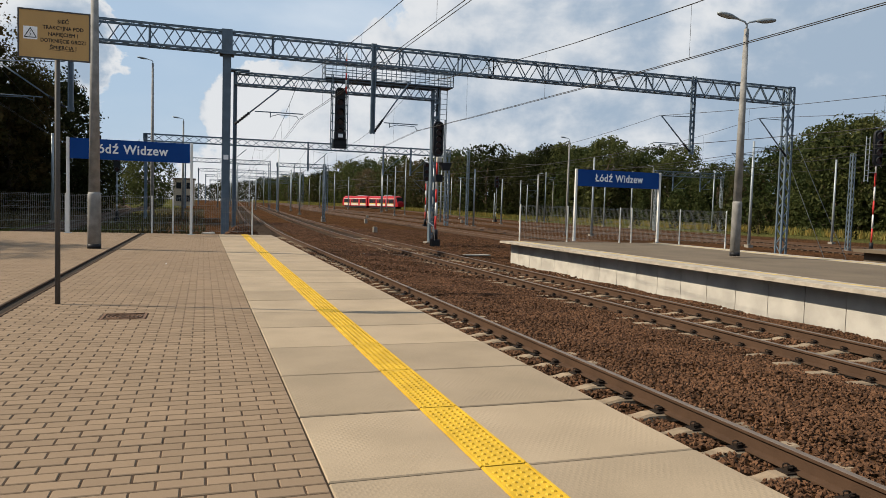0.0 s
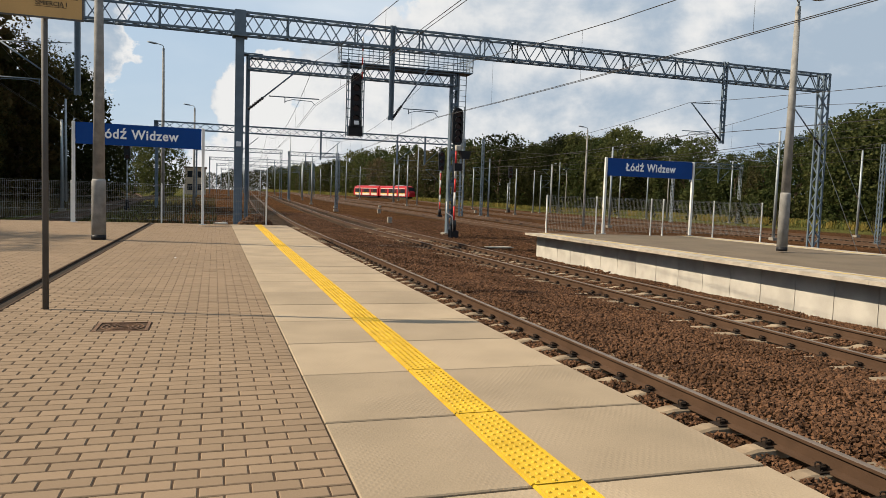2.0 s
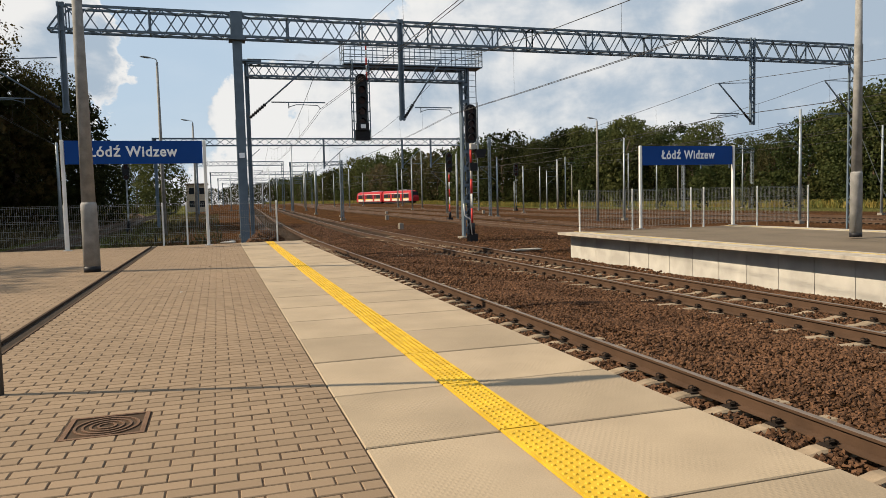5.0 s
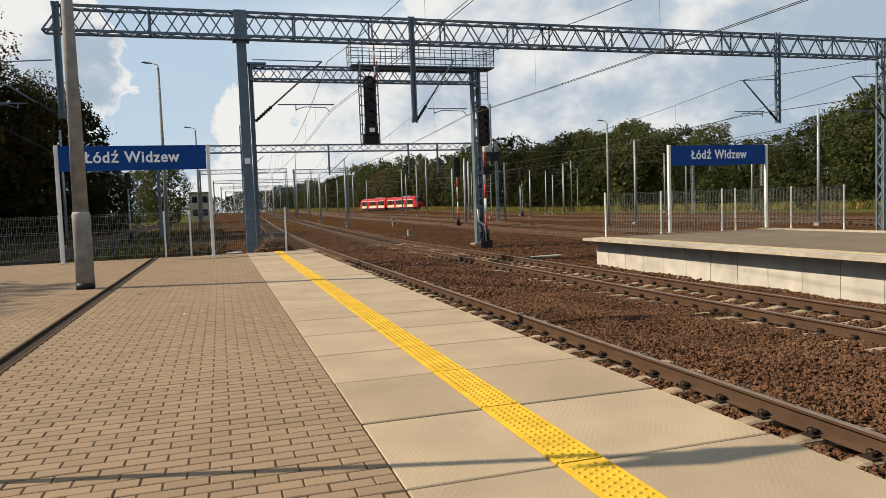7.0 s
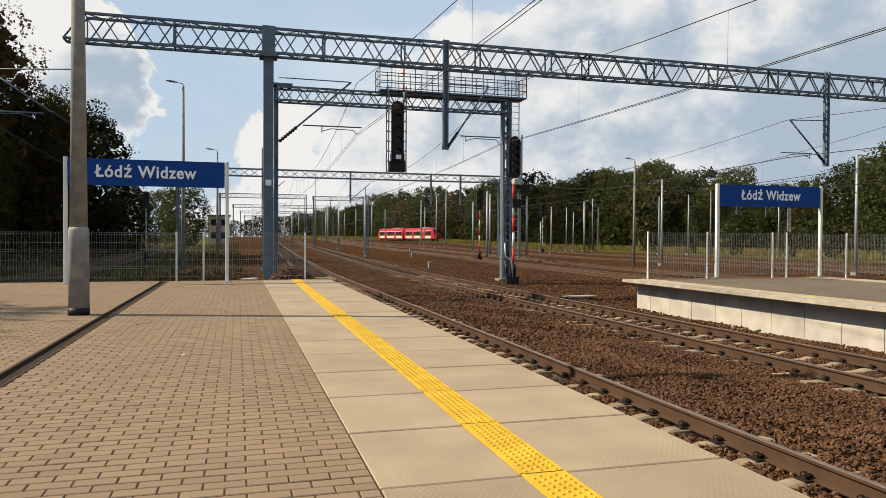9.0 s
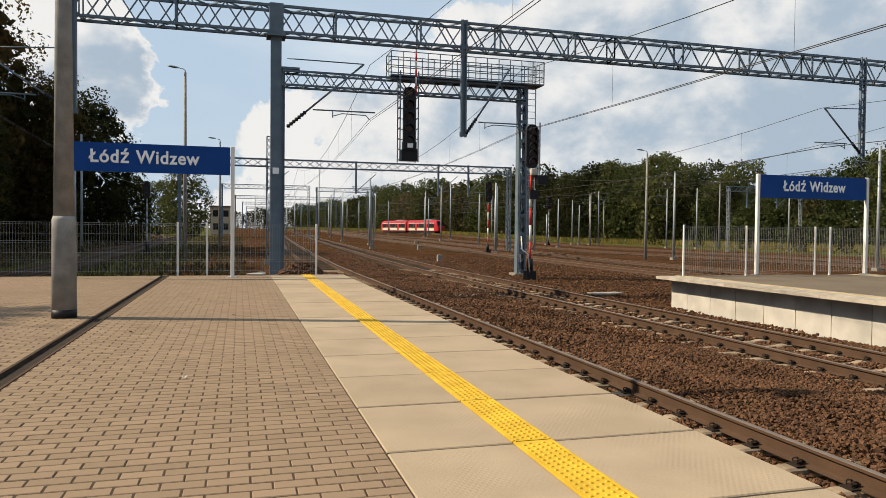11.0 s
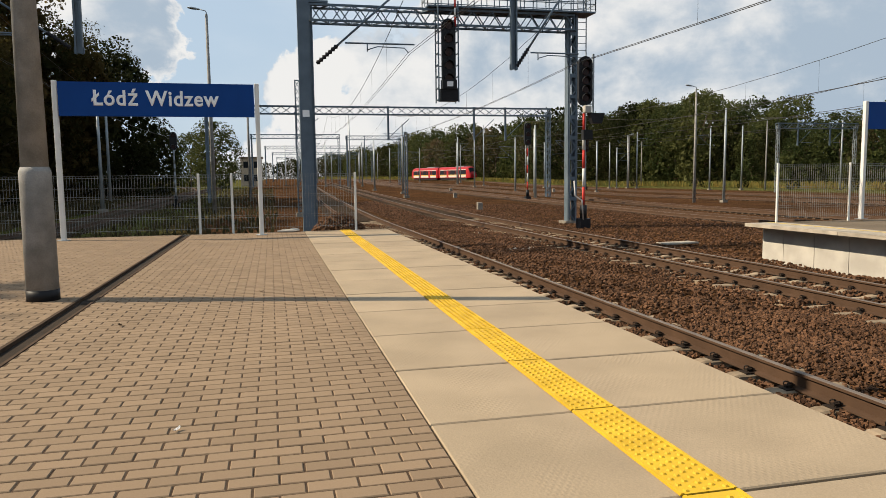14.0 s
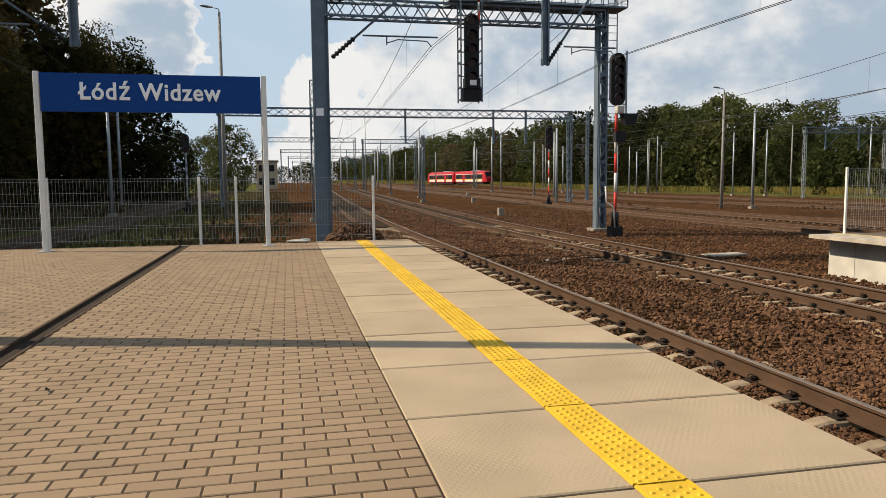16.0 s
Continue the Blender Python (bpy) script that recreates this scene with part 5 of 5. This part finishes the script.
def far_portal(y, x0, x1, z, hang, h=0.75):
    g = gz(x0, y)
    t = empty("far_portal", (x0, y, g), "distant grey lattice portal over the tracks", "catenary portal", "far portals")
    bm = bmesh.new()
    lattice(bm, (0, 0, z - g), (x1 - x0, 0, z - g), 0.5, h, 0.9, 0.1, 0.055)
    part("girder", bm, M_STEEL, t)
    for x in (x0 + 0.2, x1 - 0.2):
        bm = bmesh.new()
        if x > x0 + 1 or x0 > 40:
            lattice(bm, (x - x0, 0, 0), (x - x0, 0, z - g), *((0.3, 0.3, 0.5, 0.05, 0.03) if x0 > 40 else (0.36, 0.36, 0.6, 0.07, 0.04)))
        else:
            beam(bm, (x - x0, 0, 0), (x - x0, 0, z - g + 0.3), 0.28)
        part("leg", bm, M_GALV if x0 > 40 else M_STEEL, t)
    for x in hang:
        bm = bmesh.new()
        beam(bm, (x - x0, -0.3, z - g + 0.4), (x - x0, -0.3, z - g - 2.6), 0.16)
        tube(bm, [(x - x0, -0.3, z - g - 2.4), (x - x0 + 1.9, -0.3, z - g - 0.7)], 0.035, 5)
        tube(bm, [(x - x0 + 0.6, -0.3, z - g - 2.2), (x - x0 + 2.2, -0.3, z - g - 2.2)], 0.025, 5)
        part("hanging_post", bm, M_STEEL, t)


far_portal(75.0, -6.0, 25.0, 7.1, (1.6, 9.6, 17.5, 20.5), 0.65)
far_portal(146.0, -4.0, 12.0, 8.9, (4.0,))
far_portal(150.0, 13.5, 24.0, 8.9, (17.0,))
far_portal(204.0, -2.0, 26.0, 9.4, (8.0, 15.0))
far_portal(262.0, 0.0, 32.0, 9.8, (9.0, 20.0))
far_portal(330.0, 2.0, 36.0, 10.2, (12.0, 24.0))
far_portal(94.0, 64.5, 77.0, 7.4, (67.5, 72.5), 0.7)


# ---- railcar ----
def railcar(x, y, yaw):
    z = gz(x, y) + 0.2
    t = empty("railcar", (x, y, z), "red and cream railcar with dark windows on a yard track", "train")
    t.rotation_euler = (0, 0, radians(yaw))
    for c, (y0, y1) in enumerate(((-18.0, -0.4), (0.4, 18.0))):
        bm = bmesh.new()
        prof = [(-1.38, 0.55), (1.38, 0.55), (1.44, 1.2), (1.44, 2.9), (1.2, 3.65), (0.6, 3.9), (-0.6, 3.9), (-1.2, 3.65), (-1.44, 2.9), (-1.44, 1.2)]
        ends = [(y0, 1.0, 1.0), (y0 + 0.01, 1, 1), (y1 - 0.01, 1, 1), (y1, 1, 1)]
        if c == 0:
            ends = [(y0 - 1.1, 0.75, 0.35), (y0 - 0.6, 0.92, 0.62), (y0, 0.99, 0.93), (y0 + 0.8, 1, 1), (y1, 1, 1)]
        else:
            ends = [(y0, 1, 1), (y1 - 0.8, 1, 1), (y1, 0.99, 0.93), (y1 + 0.6, 0.92, 0.62), (y1 + 1.1, 0.75, 0.35)]
        rings = [[bm.verts.new((px * sx, yy, 0.55 + (pz - 0.55) * sz)) for px, pz in prof] for yy, sx, sz in ends]
        for a, b in zip(rings, rings[1:]):
            for k in range(10):
                bm.faces.new((a[k], a[(k + 1) % 10], b[(k + 1) % 10], b[k]))
        bm.faces.new(rings[0][::-1])
        bm.faces.new(rings[-1])
        body = part("car_body", bm, M_TRAINRED, t, "red car body")
        for s in (-1, 1):
            bm = bmesh.new()
            box(bm, (s * 1.445 - 0.012, y0 + 0.9, 0.72), (s * 1.445 + 0.012, y1 - 0.9, 1.55))
            part("cream_band", bm, M_TRAINCREAM, body, "cream lower panel")
            bm = bmesh.new()
            box(bm, (s * 1.447 - 0.014, y0 + 0.9, 1.3), (s * 1.447 + 0.014, y1 - 0.9, 1.53))
            part("sill_stripe", bm, M_TRAINSILL, body, "yellow stripe below the windows")
            bm = bmesh.new()
            box(bm, (s * 1.44 - 0.03, y0 + 0.9, 2.9), (s * 1.44 + 0.012, y1 - 0.9, 3.08))
            part("roof_edge", bm, M_TRAINCREAM, body, "pale edge above the windows")
            for k in range(5):
                bm = bmesh.new()
                a = y0 + 0.9 + k * 3.2
                box(bm, (s * 1.445 - 0.015, a, 1.55), (s * 1.445 + 0.015, a + 2.95, 2.85))
                part("window", bm, M_GLASS, body)
            for k in range(2):
                bm = bmesh.new()
                a = y0 + 5.0 + k * 6.4
                box(bm, (s * 1.445 - 0.02, a - 0.1, 0.75), (s * 1.445 + 0.02, a + 1.1, 2.8))
                part("door", bm, M_TRAINRED, body, "red door")
        e = -1 if c == 0 else 1
        ye = y0 if c == 0 else y1
        bm = bmesh.new()
        vs = [bm.verts.new(p) for p in ((-1.1, ye + e * 0.62, 1.75), (1.1, ye + e * 0.62, 1.75), (1.15, ye + e * 0.04, 3.35), (-1.15, ye + e * 0.04, 3.35))]
        vs2 = [bm.verts.new(v.co + Vector((0, e * 0.3, 0.12))) for v in vs]
        bm.faces.new(vs2)
        bm.faces.new(vs[::-1])
        for k in range(4):
            bm.faces.new((vs[k], vs[(k + 1) % 4], vs2[(k + 1) % 4], vs2[k]))
        part("windscreen", bm, M_GLASS, body, "dark windscreen")
        bm = bmesh.new()
        box(bm, (-1.2, y0 + 0.8, 0.0), (1.2, y1 - 0.8, 0.56))
        part("underframe", bm, M_BLACK, body)
        bm = bmesh.new()
        box(bm, (-0.8, y0 + 3, 3.9), (0.8, y0 + 8, 4.15))
        part("roof_unit", bm, M_GALV, body)


railcar(fd(236.0), 236.0, 16.0)


# ---- vegetation ----
def leaf_cloud(rng, centres, radii, n, size):
    """Leaf tufts: small bent quads spread over many lobes, facing mostly outwards."""
    k = rng.integers(0, len(centres), n)
    d = rng.normal(size=(n, 3))
    d /= np.linalg.norm(d, axis=1, keepdims=True)
    r = rng.uniform(0.3, 1.0, n) ** 0.5 * np.where(rng.random(n) < 0.06, 1.25, 1.0)
    c = centres[k] + d * (radii[k] * r[:, None])
    q = d + rng.normal(size=(n, 3)) * 0.75
    q /= np.linalg.norm(q, axis=1, keepdims=True)
    a = np.cross(q, rng.normal(size=(n, 3)))
    a /= np.linalg.norm(a, axis=1, keepdims=True)
    b = np.cross(q, a)
    s = (size * rng.uniform(0.45, 1.3, n))[:, None]
    V = np.stack([c - a * s, c + b * s * 0.75 + q * s * 0.3, c + a * s * 1.1, c - b * s * 0.6], 1).reshape(-1, 3)
    return V, np.arange(4 * n).reshape(n, 4)


def tree_proto(name, seed, h, w, leaf, n, size, label, low=0.25, conifer=False, lobes=60):
    rng = np.random.default_rng(seed)
    t = empty(name, (0, -500, 0), label, "tree", "trees at the edge of the yard")
    bm = bmesh.new()
    pts = [(0, 0, -0.3)]
    for k in range(1, 6):
        pts.append((rng.normal(0, 0.1) * k, rng.normal(0, 0.1) * k, h * 0.16 * k))
    tube(bm, pts, [0.02 * h * (1 - 0.15 * k) for k in range(6)], 7)

    def reach(u):
        """Half width of the crown at the share u of its height."""
        if conifer:
            return w * 0.5 * (1.03 - u)
        return w * 0.5 * min(1, 0.8 + u * 0.5) * max(0.0, 1 - abs(2 * u - 0.85) ** 2.6 / 1.7) ** 0.6

    cs, rs = [], []
    for k in range(lobes):
        u = ((k + 0.5) / lobes) ** 0.9
        ang = k * 2.39996 + rng.uniform(-0.35, 0.35)
        rad = reach(u) * rng.uniform(0.62, 1.0)
        c = np.array([math.cos(ang) * rad, math.sin(ang) * rad, h * (low + (0.97 - low) * u)])
        rr = w * rng.uniform(0.08, 0.155) * (0.45 if conifer else 1)
        cs.append(c)
        rs.append([rr, rr, rr * rng.uniform(0.7, 1.0)])
        if k % 6 == 0 and u < 0.85:
            z0 = max(h * 0.12, c[2] - h * 0.2)
            tube(bm, [(0, 0, z0), tuple(c * np.array([0.5, 0.5, 1]) - np.array([0, 0, h * 0.06])), tuple(c)], [0.008 * h, 0.005 * h, 0.002 * h], 5)
    for k in range(5):
        cs.append(np.array([rng.normal(0, w * 0.12), rng.normal(0, w * 0.12), h * rng.uniform(0.86, 0.97)]))
        rs.append([w * rng.uniform(0.06, 0.12)] * 3)
    part("trunk", bm, M_BARK, t)
    V, F = leaf_cloud(rng, np.array(cs), np.array(rs), n, size)
    m = max(60, n // 4)
    u, ang = rng.uniform(0.0, 0.9, m), rng.uniform(0, 6.2832, m)
    rad = np.array([reach(v) for v in u]) * rng.uniform(0.1, 0.78, m) ** 0.6
    mid = np.stack([np.cos(ang) * rad, np.sin(ang) * rad, h * (low + (0.95 - low) * u)], -1)
    Vi, Fi = leaf_cloud(rng, mid, np.full((m, 3), 0.02 * w), m, w * 0.033)
    inner = fast_mesh("inner_foliage", Vi, Fi, leaf)
    inner.parent = t
    crown = fast_mesh("crown", V, F, leaf)
    crown.parent = t
    return t


TREES = [tree_proto("tree", 20, 14.0, 11.5, M_LEAF, 5600, 0.19, "broad green leafy tree at the wood edge", 0.03),
         tree_proto("tree", 21, 12.5, 10.0, M_LEAF2, 5200, 0.185, "leafy tree turning yellowish brown at the wood edge", 0.03),
         tree_proto("tree", 22, 15.0, 10.5, M_LEAF5, 5600, 0.19, "tall green leafy tree at the wood edge", 0.03),
         tree_proto("tree", 23, 13.0, 11.0, M_LEAF3, 5200, 0.19, "dark green leafy tree at the wood edge", 0.03)]
FAR_TREES = [tree_proto("tree", 24, 14.0, 11.5, M_LEAF, 1800, 0.3, "green leafy tree in the far wood", 0.03),
             tree_proto("tree", 25, 12.5, 10.0, M_LEAF2, 1700, 0.3, "yellowish brown tree in the far wood", 0.03),
             tree_proto("tree", 26, 15.0, 10.5, M_LEAF5, 1800, 0.3, "tall green tree in the far wood", 0.03),
             tree_proto("tree", 27, 13.0, 11.0, M_LEAF3, 1700, 0.3, "dark green tree in the far wood", 0.03)]


def plant(proto, x, y, s, turn, sz=None):
    o = copy_thing(proto, pose(x, y, gz(x, y) - 0.1, 0, 0, turn))
    o.scale = (s, s, sz or s)
    return o


def wood_front(y):
    """How far off the edge of the wood stands."""
    if y < 144:
        return 88.0
    if y < 290:
        return 88.0 - (y - 144) * 0.206
    return 57.9 - (y - 290) * 0.2


WOOD_Y = (80, 92, 103, 110, 119, 128, 141, 155, 205, 230, 265, 300, 340, 370)
WOOD_H = (17.8, 17.0, 14.4, 12.0, 11.6, 13.6, 17.6, 19.2, 20.6, 18.6, 17.2, 17.6, 15.5, 14.0)
rnd = random.Random(9)
y = 14.0
while y < 440:
    for row in range(2):
        xx = wood_front(y) + 3 + row * 8.5 + rnd.uniform(-2.5, 2.5)
        s = rnd.uniform(0.88, 1.1) * (0.96 + 0.05 * row) * float(np.interp(y, WOOD_Y, WOOD_H)) / 14.0
        plant((TREES if y < 190 else FAR_TREES)[rnd.choice((0, 0, 0, 1, 2, 2, 3, 3))], xx, y + rnd.uniform(-2, 2), s, rnd.uniform(0, 360), s * rnd.uniform(0.9, 1.12))
    y += 7.0 if y < 190 else 7.6

SHRUB = tree_proto("shrub", 45, 3.6, 5.0, M_LEAF, 800, 0.19, "leafy green shrub at the foot of the wood", 0.0, lobes=22)
y = 14.0
while y < 330:
    plant(SHRUB, wood_front(y) + rnd.uniform(-0.5, 3.5), y, rnd.uniform(0.8, 1.9), rnd.uniform(0, 360))
    y += rnd.uniform(2.5, 5.0)
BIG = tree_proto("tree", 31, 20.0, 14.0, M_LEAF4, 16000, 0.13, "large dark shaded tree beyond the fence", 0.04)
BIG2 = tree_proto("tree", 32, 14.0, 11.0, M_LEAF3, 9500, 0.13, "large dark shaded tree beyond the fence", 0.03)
# Those short of y 54 are unseen, added to shade fence ground and paving.
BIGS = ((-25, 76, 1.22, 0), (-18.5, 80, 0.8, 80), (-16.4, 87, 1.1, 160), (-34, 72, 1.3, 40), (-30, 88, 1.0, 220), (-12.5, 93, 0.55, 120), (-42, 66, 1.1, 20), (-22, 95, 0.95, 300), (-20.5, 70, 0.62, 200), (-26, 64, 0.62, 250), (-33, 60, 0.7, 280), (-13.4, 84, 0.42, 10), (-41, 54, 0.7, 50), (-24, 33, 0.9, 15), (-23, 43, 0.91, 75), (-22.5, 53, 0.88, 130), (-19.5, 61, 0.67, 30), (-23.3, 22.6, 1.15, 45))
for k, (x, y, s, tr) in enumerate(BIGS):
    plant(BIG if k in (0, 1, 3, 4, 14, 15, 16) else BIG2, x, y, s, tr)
plant(TREES[0], -10.4, 146, 0.84, 30)
plant(TREES[2], -15.5, 156, 0.7, 100)
for x, y, s in ((10, 420, 0.9), (16, 430, 0.8), (4, 440, 0.7), (22, 425, 0.9), (-6, 450, 0.6), (-14, 430, 0.6), (-22, 400, 0.7), (-30, 380, 0.8), (-40, 330, 0.8), (-2, 446, 0.75), (6, 455, 0.8), (13, 448, 0.85), (19, 452, 0.9), (26, 440, 0.95), (32, 430, 1.0), (-10, 420, 0.65), (-18, 390, 0.7), (-26, 360, 0.7)):
    plant(FAR_TREES[3], x, y, s, x * 20)

SPRUCE = tree_proto("young_spruce", 41, 3.3, 2.5, M_LEAF3, 700, 0.12, "small dark young spruce by the far fence", 0.05, True)
for x, y in ((77, 86), (76.5, 94), (78, 107), (78.5, 120), (77, 70), (78, 133), (74, 150)):
    plant(SPRUCE, x, y, random.Random(int(x * y)).uniform(0.8, 1.2), x * y)
for proto in (*TREES, *FAR_TREES, SHRUB, BIG, BIG2, SPRUCE):
    for o in (*proto.children_recursive, proto):
        bpy.data.objects.remove(o)


def tufts(name, n, fx, y0, y1, depth, height, size, material, seed, label, category):
    """Upright blades and flower heads in a strip."""
    rng = np.random.default_rng(seed)
    y = rng.uniform(y0, y1, n)
    x = np.array([fx(v) for v in y]) + rng.uniform(0, depth, n)
    z = np.array([gz(a, b) for a, b in zip(x, y)])
    h = height * rng.uniform(0.4, 1.1, n)
    ang = rng.uniform(0, math.pi, n)
    w = size * rng.uniform(0.5, 1.2, n)
    dx, dy = np.cos(ang) * w, np.sin(ang) * w
    lx, ly = rng.normal(0, 0.2, n) * h, rng.normal(0, 0.2, n) * h
    V = np.stack([np.stack([x - dx, y - dy, z], -1), np.stack([x + dx, y + dy, z], -1), np.stack([x + lx + dx * 0.6, y + ly + dy * 0.6, z + h], -1), np.stack([x + lx - dx * 0.6, y + ly - dy * 0.6, z + h * 0.95], -1)], 1)
    ob = fast_mesh(name, V.reshape(-1, 3), np.arange(4 * n).reshape(n, 4), material)
    tagged(ob, label, category, kind="stuff")


tufts("goldenrod", 32000, lambda y: wood_front(y) - 6.0, 20, 430, 7.0, 1.15, 0.065, M_GOLD, 51, "band of yellow flowering goldenrod before the wood", "wildflowers")
tufts("meadow_grass", 12000, lambda y: -24.0, 28, 120, 12.0, 0.5, 0.12, M_GRASS, 52, "rough grass behind the fence", "grass")
tufts("track_weeds", 3200, lambda y: -8.4, 29, 130, 8.0, 0.25, 0.07, M_GRASS, 53, "dry weeds between the overgrown rails", "grass")


def house():
    t = empty("house", (-4.0, 178, gz(4, 178)), "small pale two-storey house far behind the trees", "house")
    bm = bmesh.new()
    box(bm, (-3, -3, 0), (1.5, 3, 6.0))
    part("wall", bm, M_PLASTER, t)
    bm = bmesh.new()
    box(bm, (-3.3, -3.3, 6.0), (1.8, 3.3, 6.3))
    part("roof", bm, M_IRON, t)
    for x in (-2.4, -0.2):
        for z in (1.0, 3.9):
            bm = bmesh.new()
            box(bm, (x, -3.04, z), (x + 1.1, -2.96, z + 1.4))
            part("window", bm, M_GLASS, t)


house()


def cover_slab(x, y, w, d, turn):
    bm = bmesh.new()
    box(bm, (-w / 2, -d / 2, 0), (w / 2, d / 2, 0.05))
    bmesh.ops.bevel(bm, geom=list(bm.edges), offset=0.012, segments=1, affect="EDGES")
    ob = part("cover_slab", bm, M_LIP, None, at=pose(x, y, gz(x, y) + 0.02, 0, 0, turn))
    tagged(ob, "flat grey concrete cable cover lying in the ballast", "cable cover", "cable covers")


for x, y, w, d, turn in ((11.2, 30.2, 1.2, 0.5, 8), (6.3, 30.2, 0.8, 0.4, 10), (6.9, 36.3, 0.7, 0.35, 4)):
    cover_slab(x, y, w, d, turn)


def marker_block(x, y):
    bm = bmesh.new()
    box(bm, (-0.16, -0.16, -0.1), (0.16, 0.16, 0.42))
    bmesh.ops.bevel(bm, geom=list(bm.edges), offset=0.02, segments=1, affect="EDGES")
    ob = part("marker_block", bm, M_CONC, None, at=pose(x, y, gz(x, y)))
    tagged(ob, "small pale concrete marker block in the gravel", "marker block", "marker blocks")


for x, y in ((12.2, 54.9), (16.5, 78.0), (21.1, 98.3), (37.2, 104.1)):
    marker_block(x, y)

bm = bmesh.new()
sphere(bm, (0, 0, 0), (0.26, 0.1, 0.035), 10)
sphere(bm, (0.12, 0.03, 0.02), (0.12, 0.08, 0.035), 8)
for v in bm.verts:
    v.co += Vector((math.sin(v.co.y * 60), math.sin(v.co.x * 40), 0)) * 0.008
ob = part("cement_bag", bm, M_PALE, None, at=pose(-0.35, END - 0.12, 0.032))
tagged(ob, "flattened pale cement lump on the platform end", "rubble")


def dry_leaf(x, y, turn, material, label):
    """A curled scrap a few centimetres long."""
    bm = bmesh.new()
    rows = []
    for i in range(6):
        u = i / 5
        w = 0.01 * math.sin(math.pi * (0.08 + 0.84 * u)) + 0.002
        z = 0.003 + 0.012 * (2 * u - 1) ** 2
        rows.append([bm.verts.new((0.05 * (u - 0.5), k * w, z + 0.006 * abs(k))) for k in (-1, 0, 1)])
    for a, b in zip(rows, rows[1:]):
        for k in range(2):
            bm.faces.new((a[k], a[k + 1], b[k + 1], b[k]))
    bmesh.ops.solidify(bm, geom=list(bm.faces), thickness=0.0015)
    ob = part("dry_leaf", bm, material, None, at=pose(x, y, 0.002, 0, 0, turn))
    tagged(ob, label, "litter", "litter on the paving")


for x, y, turn in ((-0.83, 18.44, 20), (-1.93, 16.97, 130)):
    dry_leaf(x, y, turn, M_BARK, "curled brown dry leaf lying on the paving")
dry_leaf(-1.17, 14.23, 50, M_TEXT, "crumpled white scrap lying on the paving")

# ---- paving pieces ----
lay_pavers()
